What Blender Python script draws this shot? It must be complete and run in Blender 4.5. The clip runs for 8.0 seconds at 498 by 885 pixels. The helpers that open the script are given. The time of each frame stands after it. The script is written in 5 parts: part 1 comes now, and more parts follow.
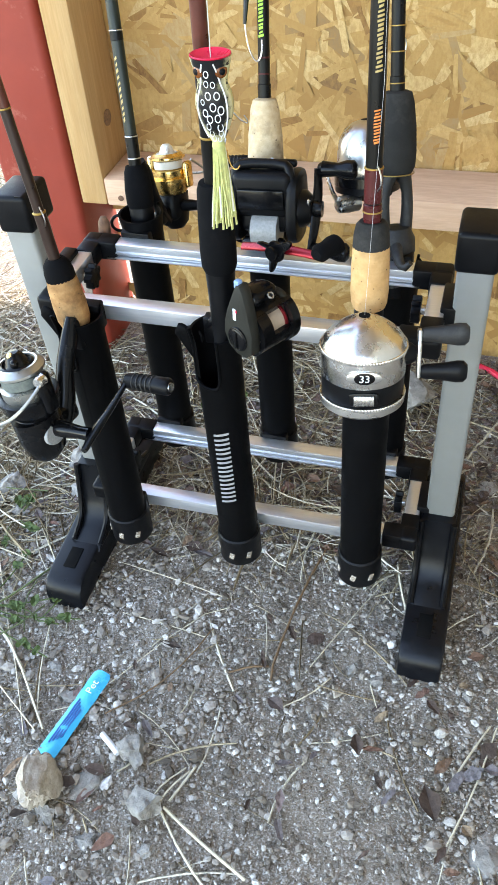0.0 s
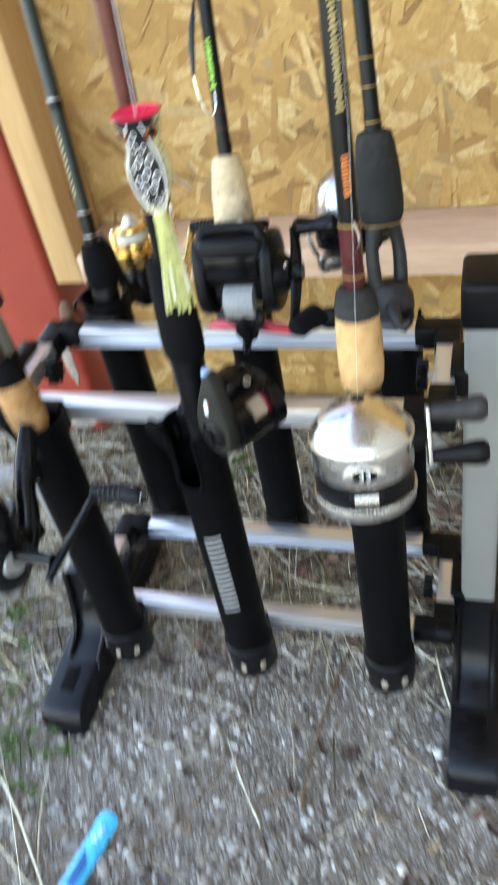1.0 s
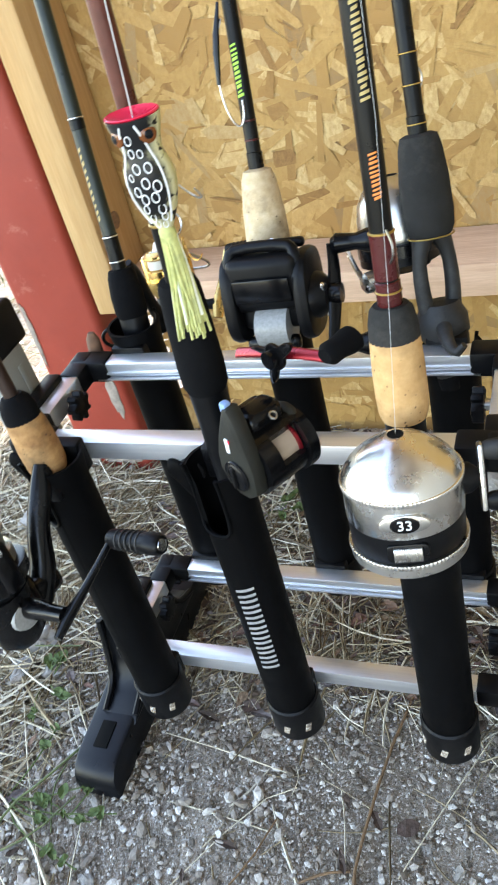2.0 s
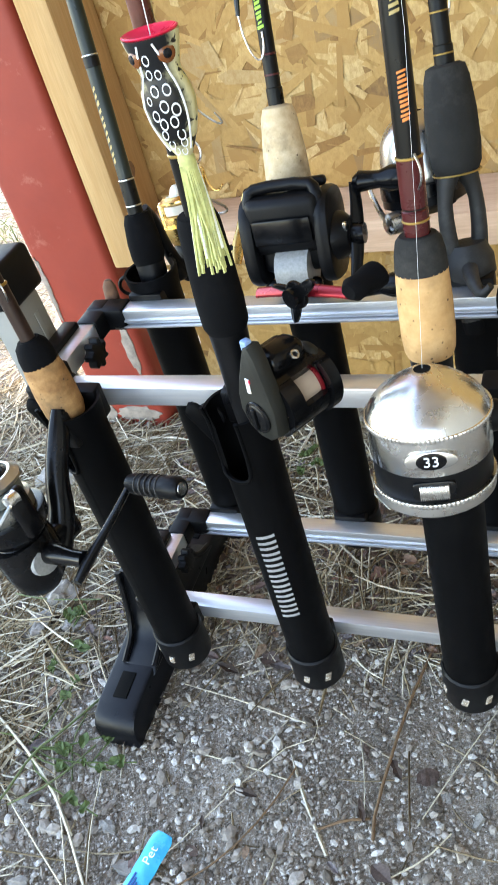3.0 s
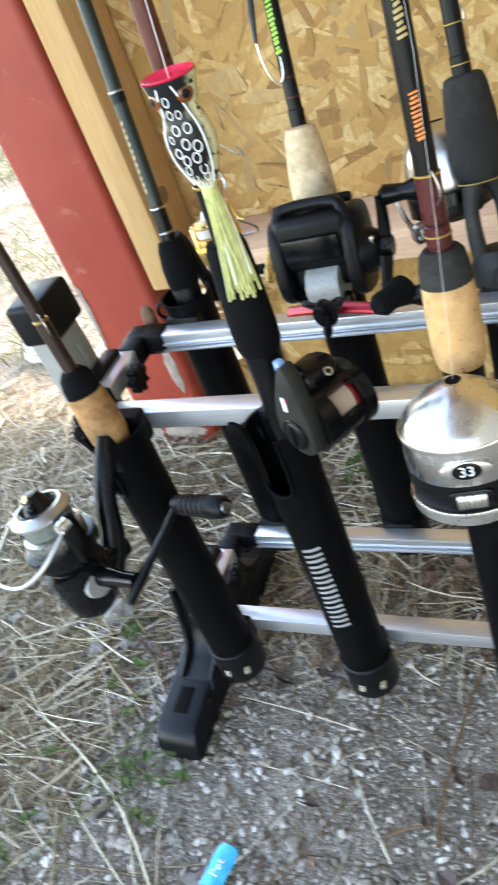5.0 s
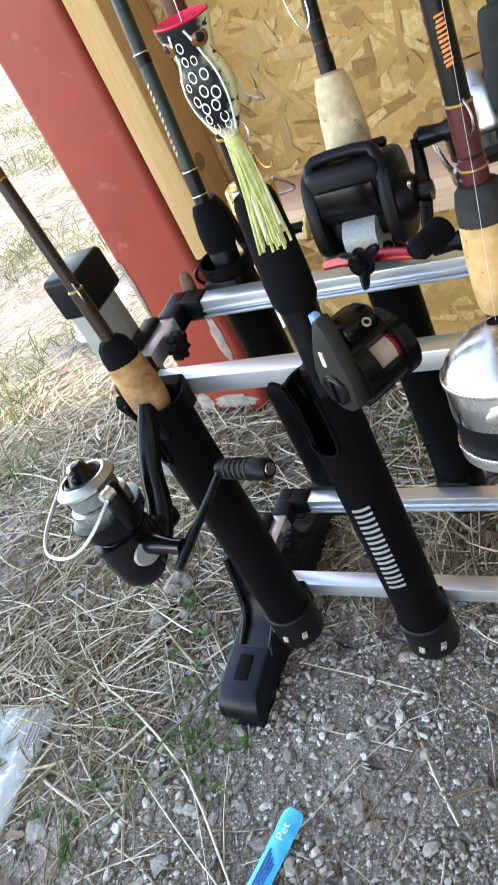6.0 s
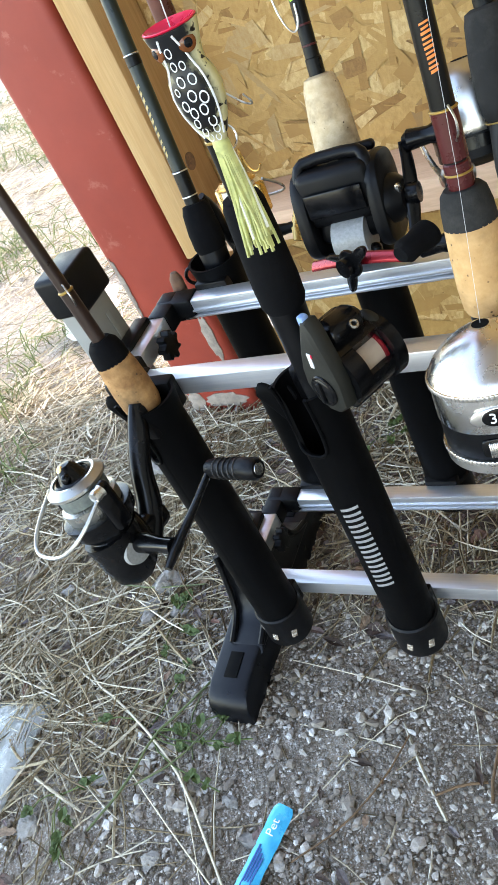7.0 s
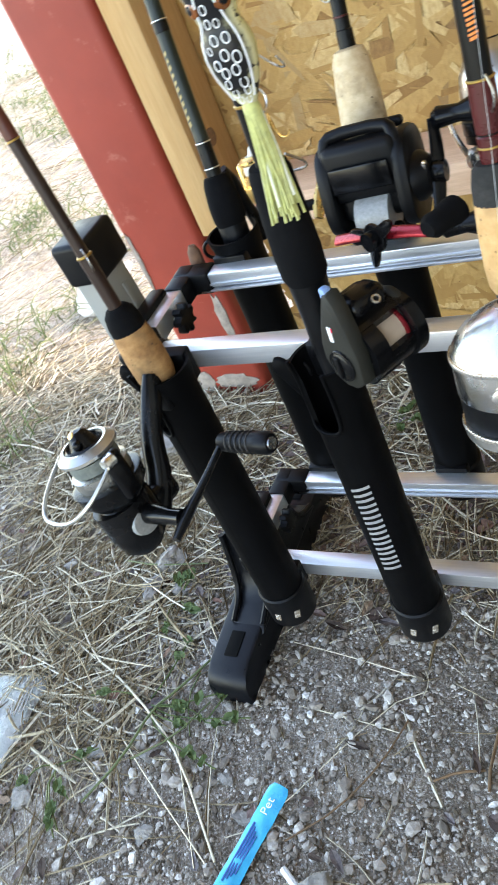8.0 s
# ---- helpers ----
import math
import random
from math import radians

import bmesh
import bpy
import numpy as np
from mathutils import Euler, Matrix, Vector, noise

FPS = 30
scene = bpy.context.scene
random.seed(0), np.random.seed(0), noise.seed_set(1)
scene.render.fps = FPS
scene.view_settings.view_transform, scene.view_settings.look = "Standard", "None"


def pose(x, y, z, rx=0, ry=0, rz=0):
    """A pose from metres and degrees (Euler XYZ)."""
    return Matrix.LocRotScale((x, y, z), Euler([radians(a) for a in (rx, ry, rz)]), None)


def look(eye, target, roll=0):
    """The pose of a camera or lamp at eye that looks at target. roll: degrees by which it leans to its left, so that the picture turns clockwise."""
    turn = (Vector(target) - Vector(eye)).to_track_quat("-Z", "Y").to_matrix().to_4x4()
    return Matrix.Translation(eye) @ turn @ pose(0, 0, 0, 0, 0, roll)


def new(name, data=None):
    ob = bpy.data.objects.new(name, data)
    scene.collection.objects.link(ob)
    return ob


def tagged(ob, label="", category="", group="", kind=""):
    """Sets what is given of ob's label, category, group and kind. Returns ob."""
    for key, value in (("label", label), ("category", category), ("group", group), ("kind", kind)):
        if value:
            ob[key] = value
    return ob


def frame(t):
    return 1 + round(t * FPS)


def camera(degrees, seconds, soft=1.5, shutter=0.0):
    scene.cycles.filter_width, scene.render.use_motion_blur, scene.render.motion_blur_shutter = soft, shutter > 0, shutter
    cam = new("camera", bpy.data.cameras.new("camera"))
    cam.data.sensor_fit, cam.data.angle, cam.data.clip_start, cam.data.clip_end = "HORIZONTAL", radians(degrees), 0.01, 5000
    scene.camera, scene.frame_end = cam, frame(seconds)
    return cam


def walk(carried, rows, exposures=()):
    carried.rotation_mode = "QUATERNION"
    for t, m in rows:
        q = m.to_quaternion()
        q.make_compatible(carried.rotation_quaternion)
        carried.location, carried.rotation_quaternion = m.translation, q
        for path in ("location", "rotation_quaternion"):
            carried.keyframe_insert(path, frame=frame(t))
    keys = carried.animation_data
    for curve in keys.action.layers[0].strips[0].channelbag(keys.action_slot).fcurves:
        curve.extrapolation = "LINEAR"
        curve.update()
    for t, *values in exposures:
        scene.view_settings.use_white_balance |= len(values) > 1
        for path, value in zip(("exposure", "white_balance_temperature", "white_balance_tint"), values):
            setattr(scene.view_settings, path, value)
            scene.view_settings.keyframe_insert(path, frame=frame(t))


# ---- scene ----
cam = camera(34.2, 8.0, shutter=0.6)
PATH = [
    (0, (0.348, 0.129, 0.772), (-0.132, 1.489, -0.614), -5.3),
    (0.5, (0.347, 0.149, 0.749), (-0.155, 1.499, -0.638), -6.8),
    (0.7, (0.348, 0.171, 0.73), (-0.168, 1.535, -0.639), -8.1),
    (1, (0.349, 0.232, 0.732), (-0.211, 1.652, -0.56), -12.2),
    (1.2, (0.349, 0.269, 0.728), (-0.241, 1.728, -0.506), -15.3),
    (1.5, (0.357, 0.291, 0.695), (-0.309, 1.736, -0.516), -16.8),
    (2, (0.356, 0.286, 0.693), (-0.373, 1.709, -0.508), -16.2),
    (2.2, (0.349, 0.278, 0.69), (-0.384, 1.696, -0.516), -15.7),
    (3.3, (0.35, 0.282, 0.675), (-0.419, 1.623, -0.594), -18.1),
    (3.5, (0.346, 0.281, 0.679), (-0.419, 1.619, -0.596), -17.9),
    (4, (0.346, 0.28, 0.679), (-0.417, 1.63, -0.584), -17.4),
    (4.5, (0.348, 0.282, 0.675), (-0.411, 1.641, -0.581), -18.0),
    (4.7, (0.36, 0.286, 0.677), (-0.42, 1.643, -0.567), -19.4),
    (5, (0.36, 0.28, 0.686), (-0.515, 1.615, -0.518), -23.2),
    (5.2, (0.369, 0.28, 0.682), (-0.573, 1.604, -0.484), -25.5),
    (6.3, (0.364, 0.286, 0.669), (-0.646, 1.513, -0.544), -29.9),
    (6.5, (0.367, 0.287, 0.671), (-0.644, 1.512, -0.545), -29.8),
    (7, (0.369, 0.283, 0.673), (-0.623, 1.53, -0.537), -29.1),
    (7.5, (0.368, 0.285, 0.668), (-0.616, 1.52, -0.56), -29.4),
    (8, (0.361, 0.277, 0.666), (-0.639, 1.501, -0.56), -27.1),
]
walk(cam, [(t, look(eye, target, roll)) for t, eye, target, roll in PATH], [(0.0, 3.24, 7950, 12), (5.0, 3.17, 7950, 12), (6.5, 3.0, 7950, 12), (8.0, 3.04, 7950, 12)])

# ---------------------------------------------------------------- world and light
world = bpy.data.worlds.new("sky")
scene.world = world
world.use_nodes = True
_n = world.node_tree.nodes
_sky = _n.new("ShaderNodeTexSky")
_sky.sky_type = "NISHITA"
_sky.sun_disc = False
SUN_WAY = Vector((2.2, 0.62, 1.75)).normalized()     # towards the sun: behind the wall, to the right
_sky.sun_elevation = math.asin(SUN_WAY.z)
_sky.sun_rotation = math.atan2(SUN_WAY.x, SUN_WAY.y)
_n["Background"].inputs["Strength"].default_value = 0.2
world.node_tree.links.new(_sky.outputs[0], _n["Background"].inputs["Color"])
sun = new("sun", bpy.data.lights.new("sun", "SUN"))
sun.data.energy, sun.data.angle, sun.data.color = 0.3, radians(2.0), (1.0, 0.95, 0.87)
sun.matrix_basis = look(SUN_WAY * 10, (0, 0, 0))

# ---------------------------------------------------------------- materials


class Nodes:
    """A node material under construction."""

    def __init__(self, name):
        self.mat = bpy.data.materials.new(name)
        self.mat.use_nodes = True
        self.tree = self.mat.node_tree
        self.bsdf = self.tree.nodes["Principled BSDF"]
        self.coord = self.add("ShaderNodeTexCoord").outputs["Object"]

    def add(self, kind, **values):
        node = self.tree.nodes.new(kind)
        for key, value in values.items():
            node.inputs[key].default_value = value
        return node

    def link(self, a, b):
        self.tree.links.new(a, b)

    def noise(self, scale, detail=4.0, rough=0.6, coord=None):
        node = self.add("ShaderNodeTexNoise", Scale=scale, Detail=detail, Roughness=rough)
        self.link(coord or self.coord, node.inputs["Vector"])
        return node.outputs["Fac"]

    def stretch(self, sx, sy, sz):
        node = self.add("ShaderNodeMapping")
        node.inputs["Scale"].default_value = (sx, sy, sz)
        self.link(self.coord, node.inputs["Vector"])
        return node.outputs[0]

    def ramp(self, fac, *stops):
        node = self.add("ShaderNodeValToRGB")
        els = node.color_ramp.elements
        while len(els) < len(stops):
            els.new(0.5)
        for el, (pos, col) in zip(els, stops):
            el.position, el.color = pos, (*col, 1.0) if len(col) == 3 else col
        self.link(fac, node.inputs["Fac"])
        return node.outputs["Color"]

    def mix(self, fac, a, b, mode="MIX"):
        node = self.add("ShaderNodeMix")
        node.data_type, node.blend_type = "RGBA", mode
        for sock, value in ((node.inputs[0], fac), (node.inputs[6], a), (node.inputs[7], b)):
            if isinstance(value, (int, float)):
                sock.default_value = value
            elif isinstance(value, tuple):
                sock.default_value = (*value, 1.0)
            else:
                self.link(value, sock)
        return node.outputs[2]

    def bump(self, fac, strength=0.3, distance=0.001):
        node = self.add("ShaderNodeBump", Strength=strength, Distance=distance)
        self.link(fac, node.inputs["Height"])
        self.link(node.outputs[0], self.bsdf.inputs["Normal"])

    def done(self, color=None, rough=0.5, metal=0.0, spec=0.5):
        if isinstance(color, tuple):
            self.bsdf.inputs["Base Color"].default_value = (*color, 1.0)
        elif color is not None:
            self.link(color, self.bsdf.inputs["Base Color"])
        if isinstance(rough, (int, float)):
            self.bsdf.inputs["Roughness"].default_value = rough
        else:
            self.link(rough, self.bsdf.inputs["Roughness"])
        self.bsdf.inputs["Metallic"].default_value = metal
        self.bsdf.inputs["Specular IOR Level"].default_value = spec
        return self.mat


def grey(v):
    return (v, v, v)


def plain(name, color, rough=0.45, metal=0.0, vary=0.25, scale=60.0, grain=900.0, relief=0.15, spec=0.5, dust=0.0):
    """Plastic, paint or metal: colour that varies at two scales, uneven gloss, fine relief, a little dust."""
    n = Nodes(name)
    a, b = n.noise(scale, 5), n.noise(grain, 3)
    dark = tuple(c * (1 - vary) for c in color)
    light = tuple(min(1, c * (1 + vary)) for c in color)
    col = n.ramp(a, (0.3, dark), (0.7, light))
    if dust:
        col = n.mix(n.ramp(n.noise(scale * 0.4, 8, 0.75), (0.5, grey(0)), (0.8, grey(dust))), col, (0.35, 0.32, 0.28))
    r = n.ramp(a, (0.25, grey(max(0.03, rough - 0.1))), (0.75, grey(min(1, rough + 0.12))))
    n.bump(b, relief, 0.0004)
    return n.done(col, r, metal, spec)


def wood(name, light, dark, along="x", knots=False):
    n = Nodes(name)
    s = {"x": (3, 34, 34), "z": (26, 26, 1.6)}[along]
    v = n.stretch(*s)
    warp = n.noise(3.0, 4, 0.6, v)
    fine = n.noise(14.0, 4, 0.7, v)
    col = n.ramp(warp, (0.3, dark), (0.6, light))
    col = n.mix(n.ramp(fine, (0.4, grey(0.3)), (0.6, grey(0))), col, tuple(c * 0.75 for c in dark))
    n.bump(fine, 0.15, 0.0005)
    return n.done(col, 0.72, 0, 0.25)


M = {}
M["tube"] = plain("tube_black", (0.0022, 0.0022, 0.0025), 0.5, vary=0.2, grain=2500, relief=0.2, dust=0.006, spec=0.06)
M["plastic"] = plain("plastic_black", (0.0032, 0.0032, 0.0038), 0.4, grain=1800, relief=0.12, dust=0.012, spec=0.16)
M["hole"] = plain("deep_dark", (0.004, 0.004, 0.004), 0.9, vary=0.2, spec=0.1)
M["foot"] = plain("foot_black", (0.004, 0.0045, 0.006), 0.33, grain=1800, relief=0.15, dust=0.015, spec=0.22)
M["gloss"] = plain("plastic_gloss_black", (0.0035, 0.0035, 0.004), 0.22, relief=0.05, dust=0.008, spec=0.22)
M["foam"] = plain("foam_black", (0.0035, 0.0035, 0.004), 0.85, grain=1600, relief=0.5, spec=0.08, dust=0.02)
M["foam_grey"] = plain("foam_grey", (0.021, 0.02, 0.0185), 0.85, grain=1400, relief=0.5, spec=0.15, dust=0.1)
M["rubber"] = plain("rubber_grey", (0.011, 0.0105, 0.01), 0.6, grain=1200, relief=0.3, dust=0.15)
M["post"] = plain("post_silver", (0.245, 0.245, 0.228), 0.45, 0.2, vary=0.05, relief=0.03)
M["chrome"] = plain("chrome", (0.76, 0.74, 0.70), 0.25, 1.0, vary=0.08, relief=0.02)
M["steel"] = plain("steel", (0.55, 0.54, 0.52), 0.28, 1.0, vary=0.1, relief=0.05)
M["gold"] = plain("gold_plated", (0.75, 0.5, 0.18), 0.25, 1.0, vary=0.1)
M["cream"] = plain("pale_plastic", (0.62, 0.58, 0.5), 0.4, vary=0.06)
M["red_metal"] = plain("red_anodised", (0.27, 0.012, 0.02), 0.28, 0.6, vary=0.1)
M["red_plastic"] = plain("red_plastic", (0.75, 0.02, 0.06), 0.3, vary=0.06)
M["white"] = plain("white_print", (0.75, 0.75, 0.74), 0.6, vary=0.04)
M["silver_print"] = plain("silver_print", (0.27, 0.27, 0.275), 0.5, vary=0.2, scale=250)
M["line_green"] = plain("line_grey_green", (0.12, 0.135, 0.12), 0.4, vary=0.25, scale=400)
M["pearl"] = plain("pale_silver", (0.42, 0.41, 0.375), 0.3, 0.9, vary=0.12)
M["blank_green"] = plain("blank_dark_green", (0.012, 0.017, 0.012), 0.35, vary=0.2, spec=0.3)
M["olive"] = plain("plastic_olive_black", (0.014, 0.0135, 0.010), 0.5, grain=2200, relief=0.15, spec=0.3)
M["line_grey"] = plain("line_grey", (0.27, 0.27, 0.26), 0.35, vary=0.2, scale=400)
M["blank_brown"] = plain("blank_brown", (0.022, 0.0095, 0.006), 0.35, vary=0.3, spec=0.3)
M["blank_red"] = plain("blank_red_brown", (0.085, 0.02, 0.012), 0.32, vary=0.3, spec=0.3)
M["blank_black"] = plain("blank_black", (0.004, 0.0037, 0.0031), 0.32, vary=0.2, spec=0.16)
M["wrap_red"] = plain("wrap_dark_red", (0.06, 0.006, 0.006), 0.28, vary=0.15, spec=0.3)
M["gold_line"] = plain("gold_trim", (0.36, 0.22, 0.055), 0.35, 0.6, vary=0.1)
M["print_green"] = plain("print_green", (0.3, 0.6, 0.04), 0.5, vary=0.05)
M["print_orange"] = plain("print_orange", (0.75, 0.2, 0.03), 0.5, vary=0.1)
M["print_gold"] = plain("print_gold", (0.4, 0.28, 0.1), 0.5, vary=0.1)
M["line_clear"] = plain("line_pale", (0.55, 0.55, 0.53), 0.35, vary=0.1)
M["line_tan"] = plain("line_tan", (0.42, 0.32, 0.235), 0.5, vary=0.1)
M["blue_clip"] = plain("blue_clip", (0.2, 0.32, 0.55), 0.3, vary=0.05)
M["skirt"] = plain("skirt_yellow_green", (0.47, 0.47, 0.17), 0.45, vary=0.25, scale=200)
M["skirt_pale"] = plain("skirt_pale", (0.8, 0.8, 0.66), 0.45, vary=0.1, scale=200)
M["eye"] = plain("eye_amber", (0.17, 0.05, 0.012), 0.15, vary=0.3)


def aluminium():
    n = Nodes("aluminium")
    f = n.noise(6.0, 3, 0.6, n.stretch(2, 160, 160))
    col = n.ramp(f, (0.3, (0.74, 0.76, 0.79)), (0.7, (0.82, 0.83, 0.85)))
    n.bump(n.noise(40.0, 3, 0.6, n.stretch(1, 60, 60)), 0.05, 0.0002)
    return n.done(col, n.ramp(f, (0.3, grey(0.3)), (0.7, grey(0.38))), 0.85)


def cork(name, light, dark, dirt):
    n = Nodes(name)
    base = n.ramp(n.noise(90, 5, 0.65), (0.35, dark), (0.65, light))
    rings = n.noise(3.0, 2, 0.5, n.stretch(1, 1, 45))
    base = n.mix(n.ramp(rings, (0.45, grey(0)), (0.62, grey(0.35))), base, dark)
    vor = n.add("ShaderNodeTexVoronoi", Scale=260.0)
    n.link(n.coord, vor.inputs["Vector"])
    pits = n.ramp(vor.outputs["Distance"], (0.12, grey(1)), (0.22, grey(0)))
    sparse = n.ramp(n.noise(150, 2), (0.52, grey(0)), (0.6, grey(1)))
    both = n.mix(1.0, pits, sparse, "MULTIPLY")
    col = n.mix(both, base, (0.09, 0.05, 0.025))
    col = n.mix(n.ramp(n.noise(38, 4), (0.5, grey(0)), (0.75, grey(dirt))), col, (0.12, 0.075, 0.04))
    n.bump(n.noise(500, 3), 0.35, 0.0006)
    return n.done(col, 0.75, 0, 0.25)


def osb_strand(name, is_base=False):
    n = Nodes(name)
    geo = n.add("ShaderNodeNewGeometry")
    rnd = geo.outputs["Random Per Island"] if not is_base else n.noise(14, 3)
    col = n.ramp(rnd, (0.0, (0.18, 0.08, 0.026)), (0.09, (0.33, 0.17, 0.052)), (0.42, (0.44, 0.255, 0.083)),
                 (0.74, (0.52, 0.315, 0.112)), (0.93, (0.66, 0.46, 0.215)), (1.0, (0.16, 0.075, 0.028)))
    fibre = n.noise(75, 6, 0.78, n.stretch(3, 1, 1.6))
    col = n.mix(n.ramp(fibre, (0.38, grey(0.65)), (0.6, grey(0))), col, (0.36, 0.19, 0.06))
    col = n.mix(n.ramp(n.noise(7, 5, 0.65), (0.45, grey(0)), (0.75, grey(0.3))), col, (0.50, 0.30, 0.11))
    wave = n.add("ShaderNodeTexWave", Scale=150.0, Distortion=0.6)
    wave.bands_direction = "Z"
    n.link(n.coord, wave.inputs["Vector"])
    n.bump(n.mix(0.6, wave.outputs["Fac"], n.noise(260, 4)), 0.22, 0.0006)
    return n.done(col, 0.62, 0, 0.3)


def red_paint():
    n = Nodes("red_oxide_paint")
    col = n.ramp(n.noise(9, 5), (0.3, (0.25, 0.032, 0.018)), (0.7, (0.33, 0.046, 0.026)))
    scuffs = n.ramp(n.noise(30, 6, 0.7), (0.63, grey(0)), (0.7, grey(0.45)))
    col = n.mix(scuffs, col, (0.46, 0.16, 0.11))
    n.bump(n.noise(120, 4), 0.15, 0.001)
    return n.done(col, n.ramp(n.noise(14, 4), (0.3, grey(0.42)), (0.7, grey(0.6))))


def soil():
    n = Nodes("soil")
    col = n.ramp(n.noise(5, 8, 0.7), (0.3, (0.17, 0.134, 0.099)), (0.55, (0.335, 0.277, 0.216)), (0.8, (0.46, 0.395, 0.315)))
    grit = n.noise(420, 5, 0.75)
    col = n.mix(n.ramp(grit, (0.5, grey(0)), (0.6, grey(0.9))), col, (0.66, 0.62, 0.56))
    col = n.mix(n.ramp(n.noise(150, 5, 0.7), (0.54, grey(0)), (0.66, grey(0.75))), col, (0.075, 0.06, 0.047))
    n.bump(n.mix(0.5, grit, n.noise(110, 6, 0.7)), 0.8, 0.004)
    return n.done(col, 0.95, 0, 0.15)


def by_island(name, stops, scale=300.0, rough=0.85, relief=0.5, spec=0.2, spots=None):
    """For things made of many small loose pieces: one colour a piece, with grain."""
    n = Nodes(name)
    geo = n.add("ShaderNodeNewGeometry")
    col = n.ramp(geo.outputs["Random Per Island"], *stops)
    f = n.noise(scale, 5, 0.7)
    col = n.mix(n.ramp(f, (0.35, grey(0.55)), (0.65, grey(0))), col, spots or tuple(c * 0.5 for c in stops[0][1]))
    n.bump(f, relief, 0.001)
    return n.done(col, rough, 0, spec)


def rock(name, light, dark):
    n = Nodes(name)
    col = n.ramp(n.noise(45, 7, 0.7), (0.3, dark), (0.6, light))
    col = n.mix(n.ramp(n.noise(18, 4), (0.55, grey(0)), (0.75, grey(0.5))), col, (0.3, 0.19, 0.1))
    n.bump(n.noise(160, 7, 0.75), 0.7, 0.003)
    return n.done(col, 0.9, 0, 0.2)


M["aluminium"] = aluminium()
M["cork"] = cork("cork_clean", (0.60, 0.36, 0.16), (0.46, 0.255, 0.10), 0.4)
M["cork_worn"] = cork("cork_worn", (0.46, 0.25, 0.10), (0.25, 0.12, 0.045), 0.95)
M["cork_pale"] = cork("cork_pale", (0.66, 0.52, 0.34), (0.48, 0.34, 0.19), 0.85)
M["strand"] = osb_strand("osb_strands")
M["osb"] = osb_strand("osb_core", True)
M["red"] = red_paint()
M["soil"] = soil()
M["stud"] = wood("stud_wood", (0.56, 0.35, 0.165), (0.47, 0.27, 0.11), "z")
M["girt"] = wood("girt_wood", (0.68, 0.45, 0.31), (0.58, 0.36, 0.24), "x")
M["gravel"] = by_island("gravel", ((0.0, (0.10, 0.08, 0.06)), (0.28, (0.25, 0.208, 0.165)), (0.6, (0.42, 0.37, 0.315)), (0.86, (0.61, 0.565, 0.50)), (1.0, (0.84, 0.81, 0.76))), spots=(0.16, 0.135, 0.11))
M["straw"] = by_island("straw", ((0.0, (0.10, 0.07, 0.038)), (0.28, (0.30, 0.225, 0.13)), (0.58, (0.56, 0.475, 0.32)), (1.0, (0.86, 0.80, 0.66))), rough=0.5)
M["leaf"] = by_island("dry_leaves", ((0.0, (0.06, 0.042, 0.032)), (0.35, (0.14, 0.095, 0.075)), (0.65, (0.22, 0.20, 0.205)), (0.85, (0.26, 0.14, 0.10)), (1.0, (0.36, 0.27, 0.17))), rough=0.8)
M["grass"] = by_island("green_grass", ((0.0, (0.05, 0.08, 0.025)), (0.5, (0.09, 0.125, 0.04)), (1.0, (0.2, 0.21, 0.09))), rough=0.6, spots=(0.05, 0.08, 0.02))
M["rock"] = rock("limestone", (0.54, 0.47, 0.38), (0.25, 0.195, 0.14))
M["rock_white"] = rock("white_chalk", (0.82, 0.8, 0.76), (0.62, 0.59, 0.53))
M["rock_grey"] = rock("grey_stone", (0.36, 0.335, 0.30), (0.17, 0.155, 0.135))
M["blue"] = plain("blue_film", (0.012, 0.46, 0.74), 0.3, vary=0.15, scale=50, relief=0.2)
M["chip"] = plain("bare_primer", (0.27, 0.22, 0.18), 0.8, vary=0.35, scale=90, relief=0.5)
M["rust"] = plain("rusty_brown", (0.16, 0.08, 0.045), 0.75, vary=0.4, scale=120, relief=0.5)


def clear_film():
    n = Nodes("clear_bag_film")
    n.bsdf.inputs["Transmission Weight"].default_value = 0.6
    n.bsdf.inputs["IOR"].default_value = 1.15
    n.bump(n.noise(60, 5), 0.6, 0.004)
    return n.done(n.ramp(n.noise(25, 4), (0.35, (0.78, 0.79, 0.75)), (0.65, (0.9, 0.9, 0.87))), 0.3)


M["film"] = clear_film()

# ---------------------------------------------------------------- mesh helpers


def part(name, bm, material, parent=None, label="", smooth=40):
    """Links a bmesh as one mesh object, under its thing or part."""
    me = bpy.data.meshes.new(name)
    bmesh.ops.recalc_face_normals(bm, faces=bm.faces)
    for f in bm.faces:
        f.smooth = True
    for e in bm.edges:
        if len(e.link_faces) == 2:
            e.smooth = e.calc_face_angle(0.0) < radians(smooth)
    bm.to_mesh(me)
    bm.free()
    me.materials.append(material)
    ob = new(name, me)
    ob.parent = parent
    if label:
        ob["label"] = label
    return ob


def thing(name, m, label, category, group="", kind=""):
    ob = new(name)
    ob.empty_display_size = 0.02
    ob.matrix_basis = m
    return tagged(ob, label, category, group, kind)


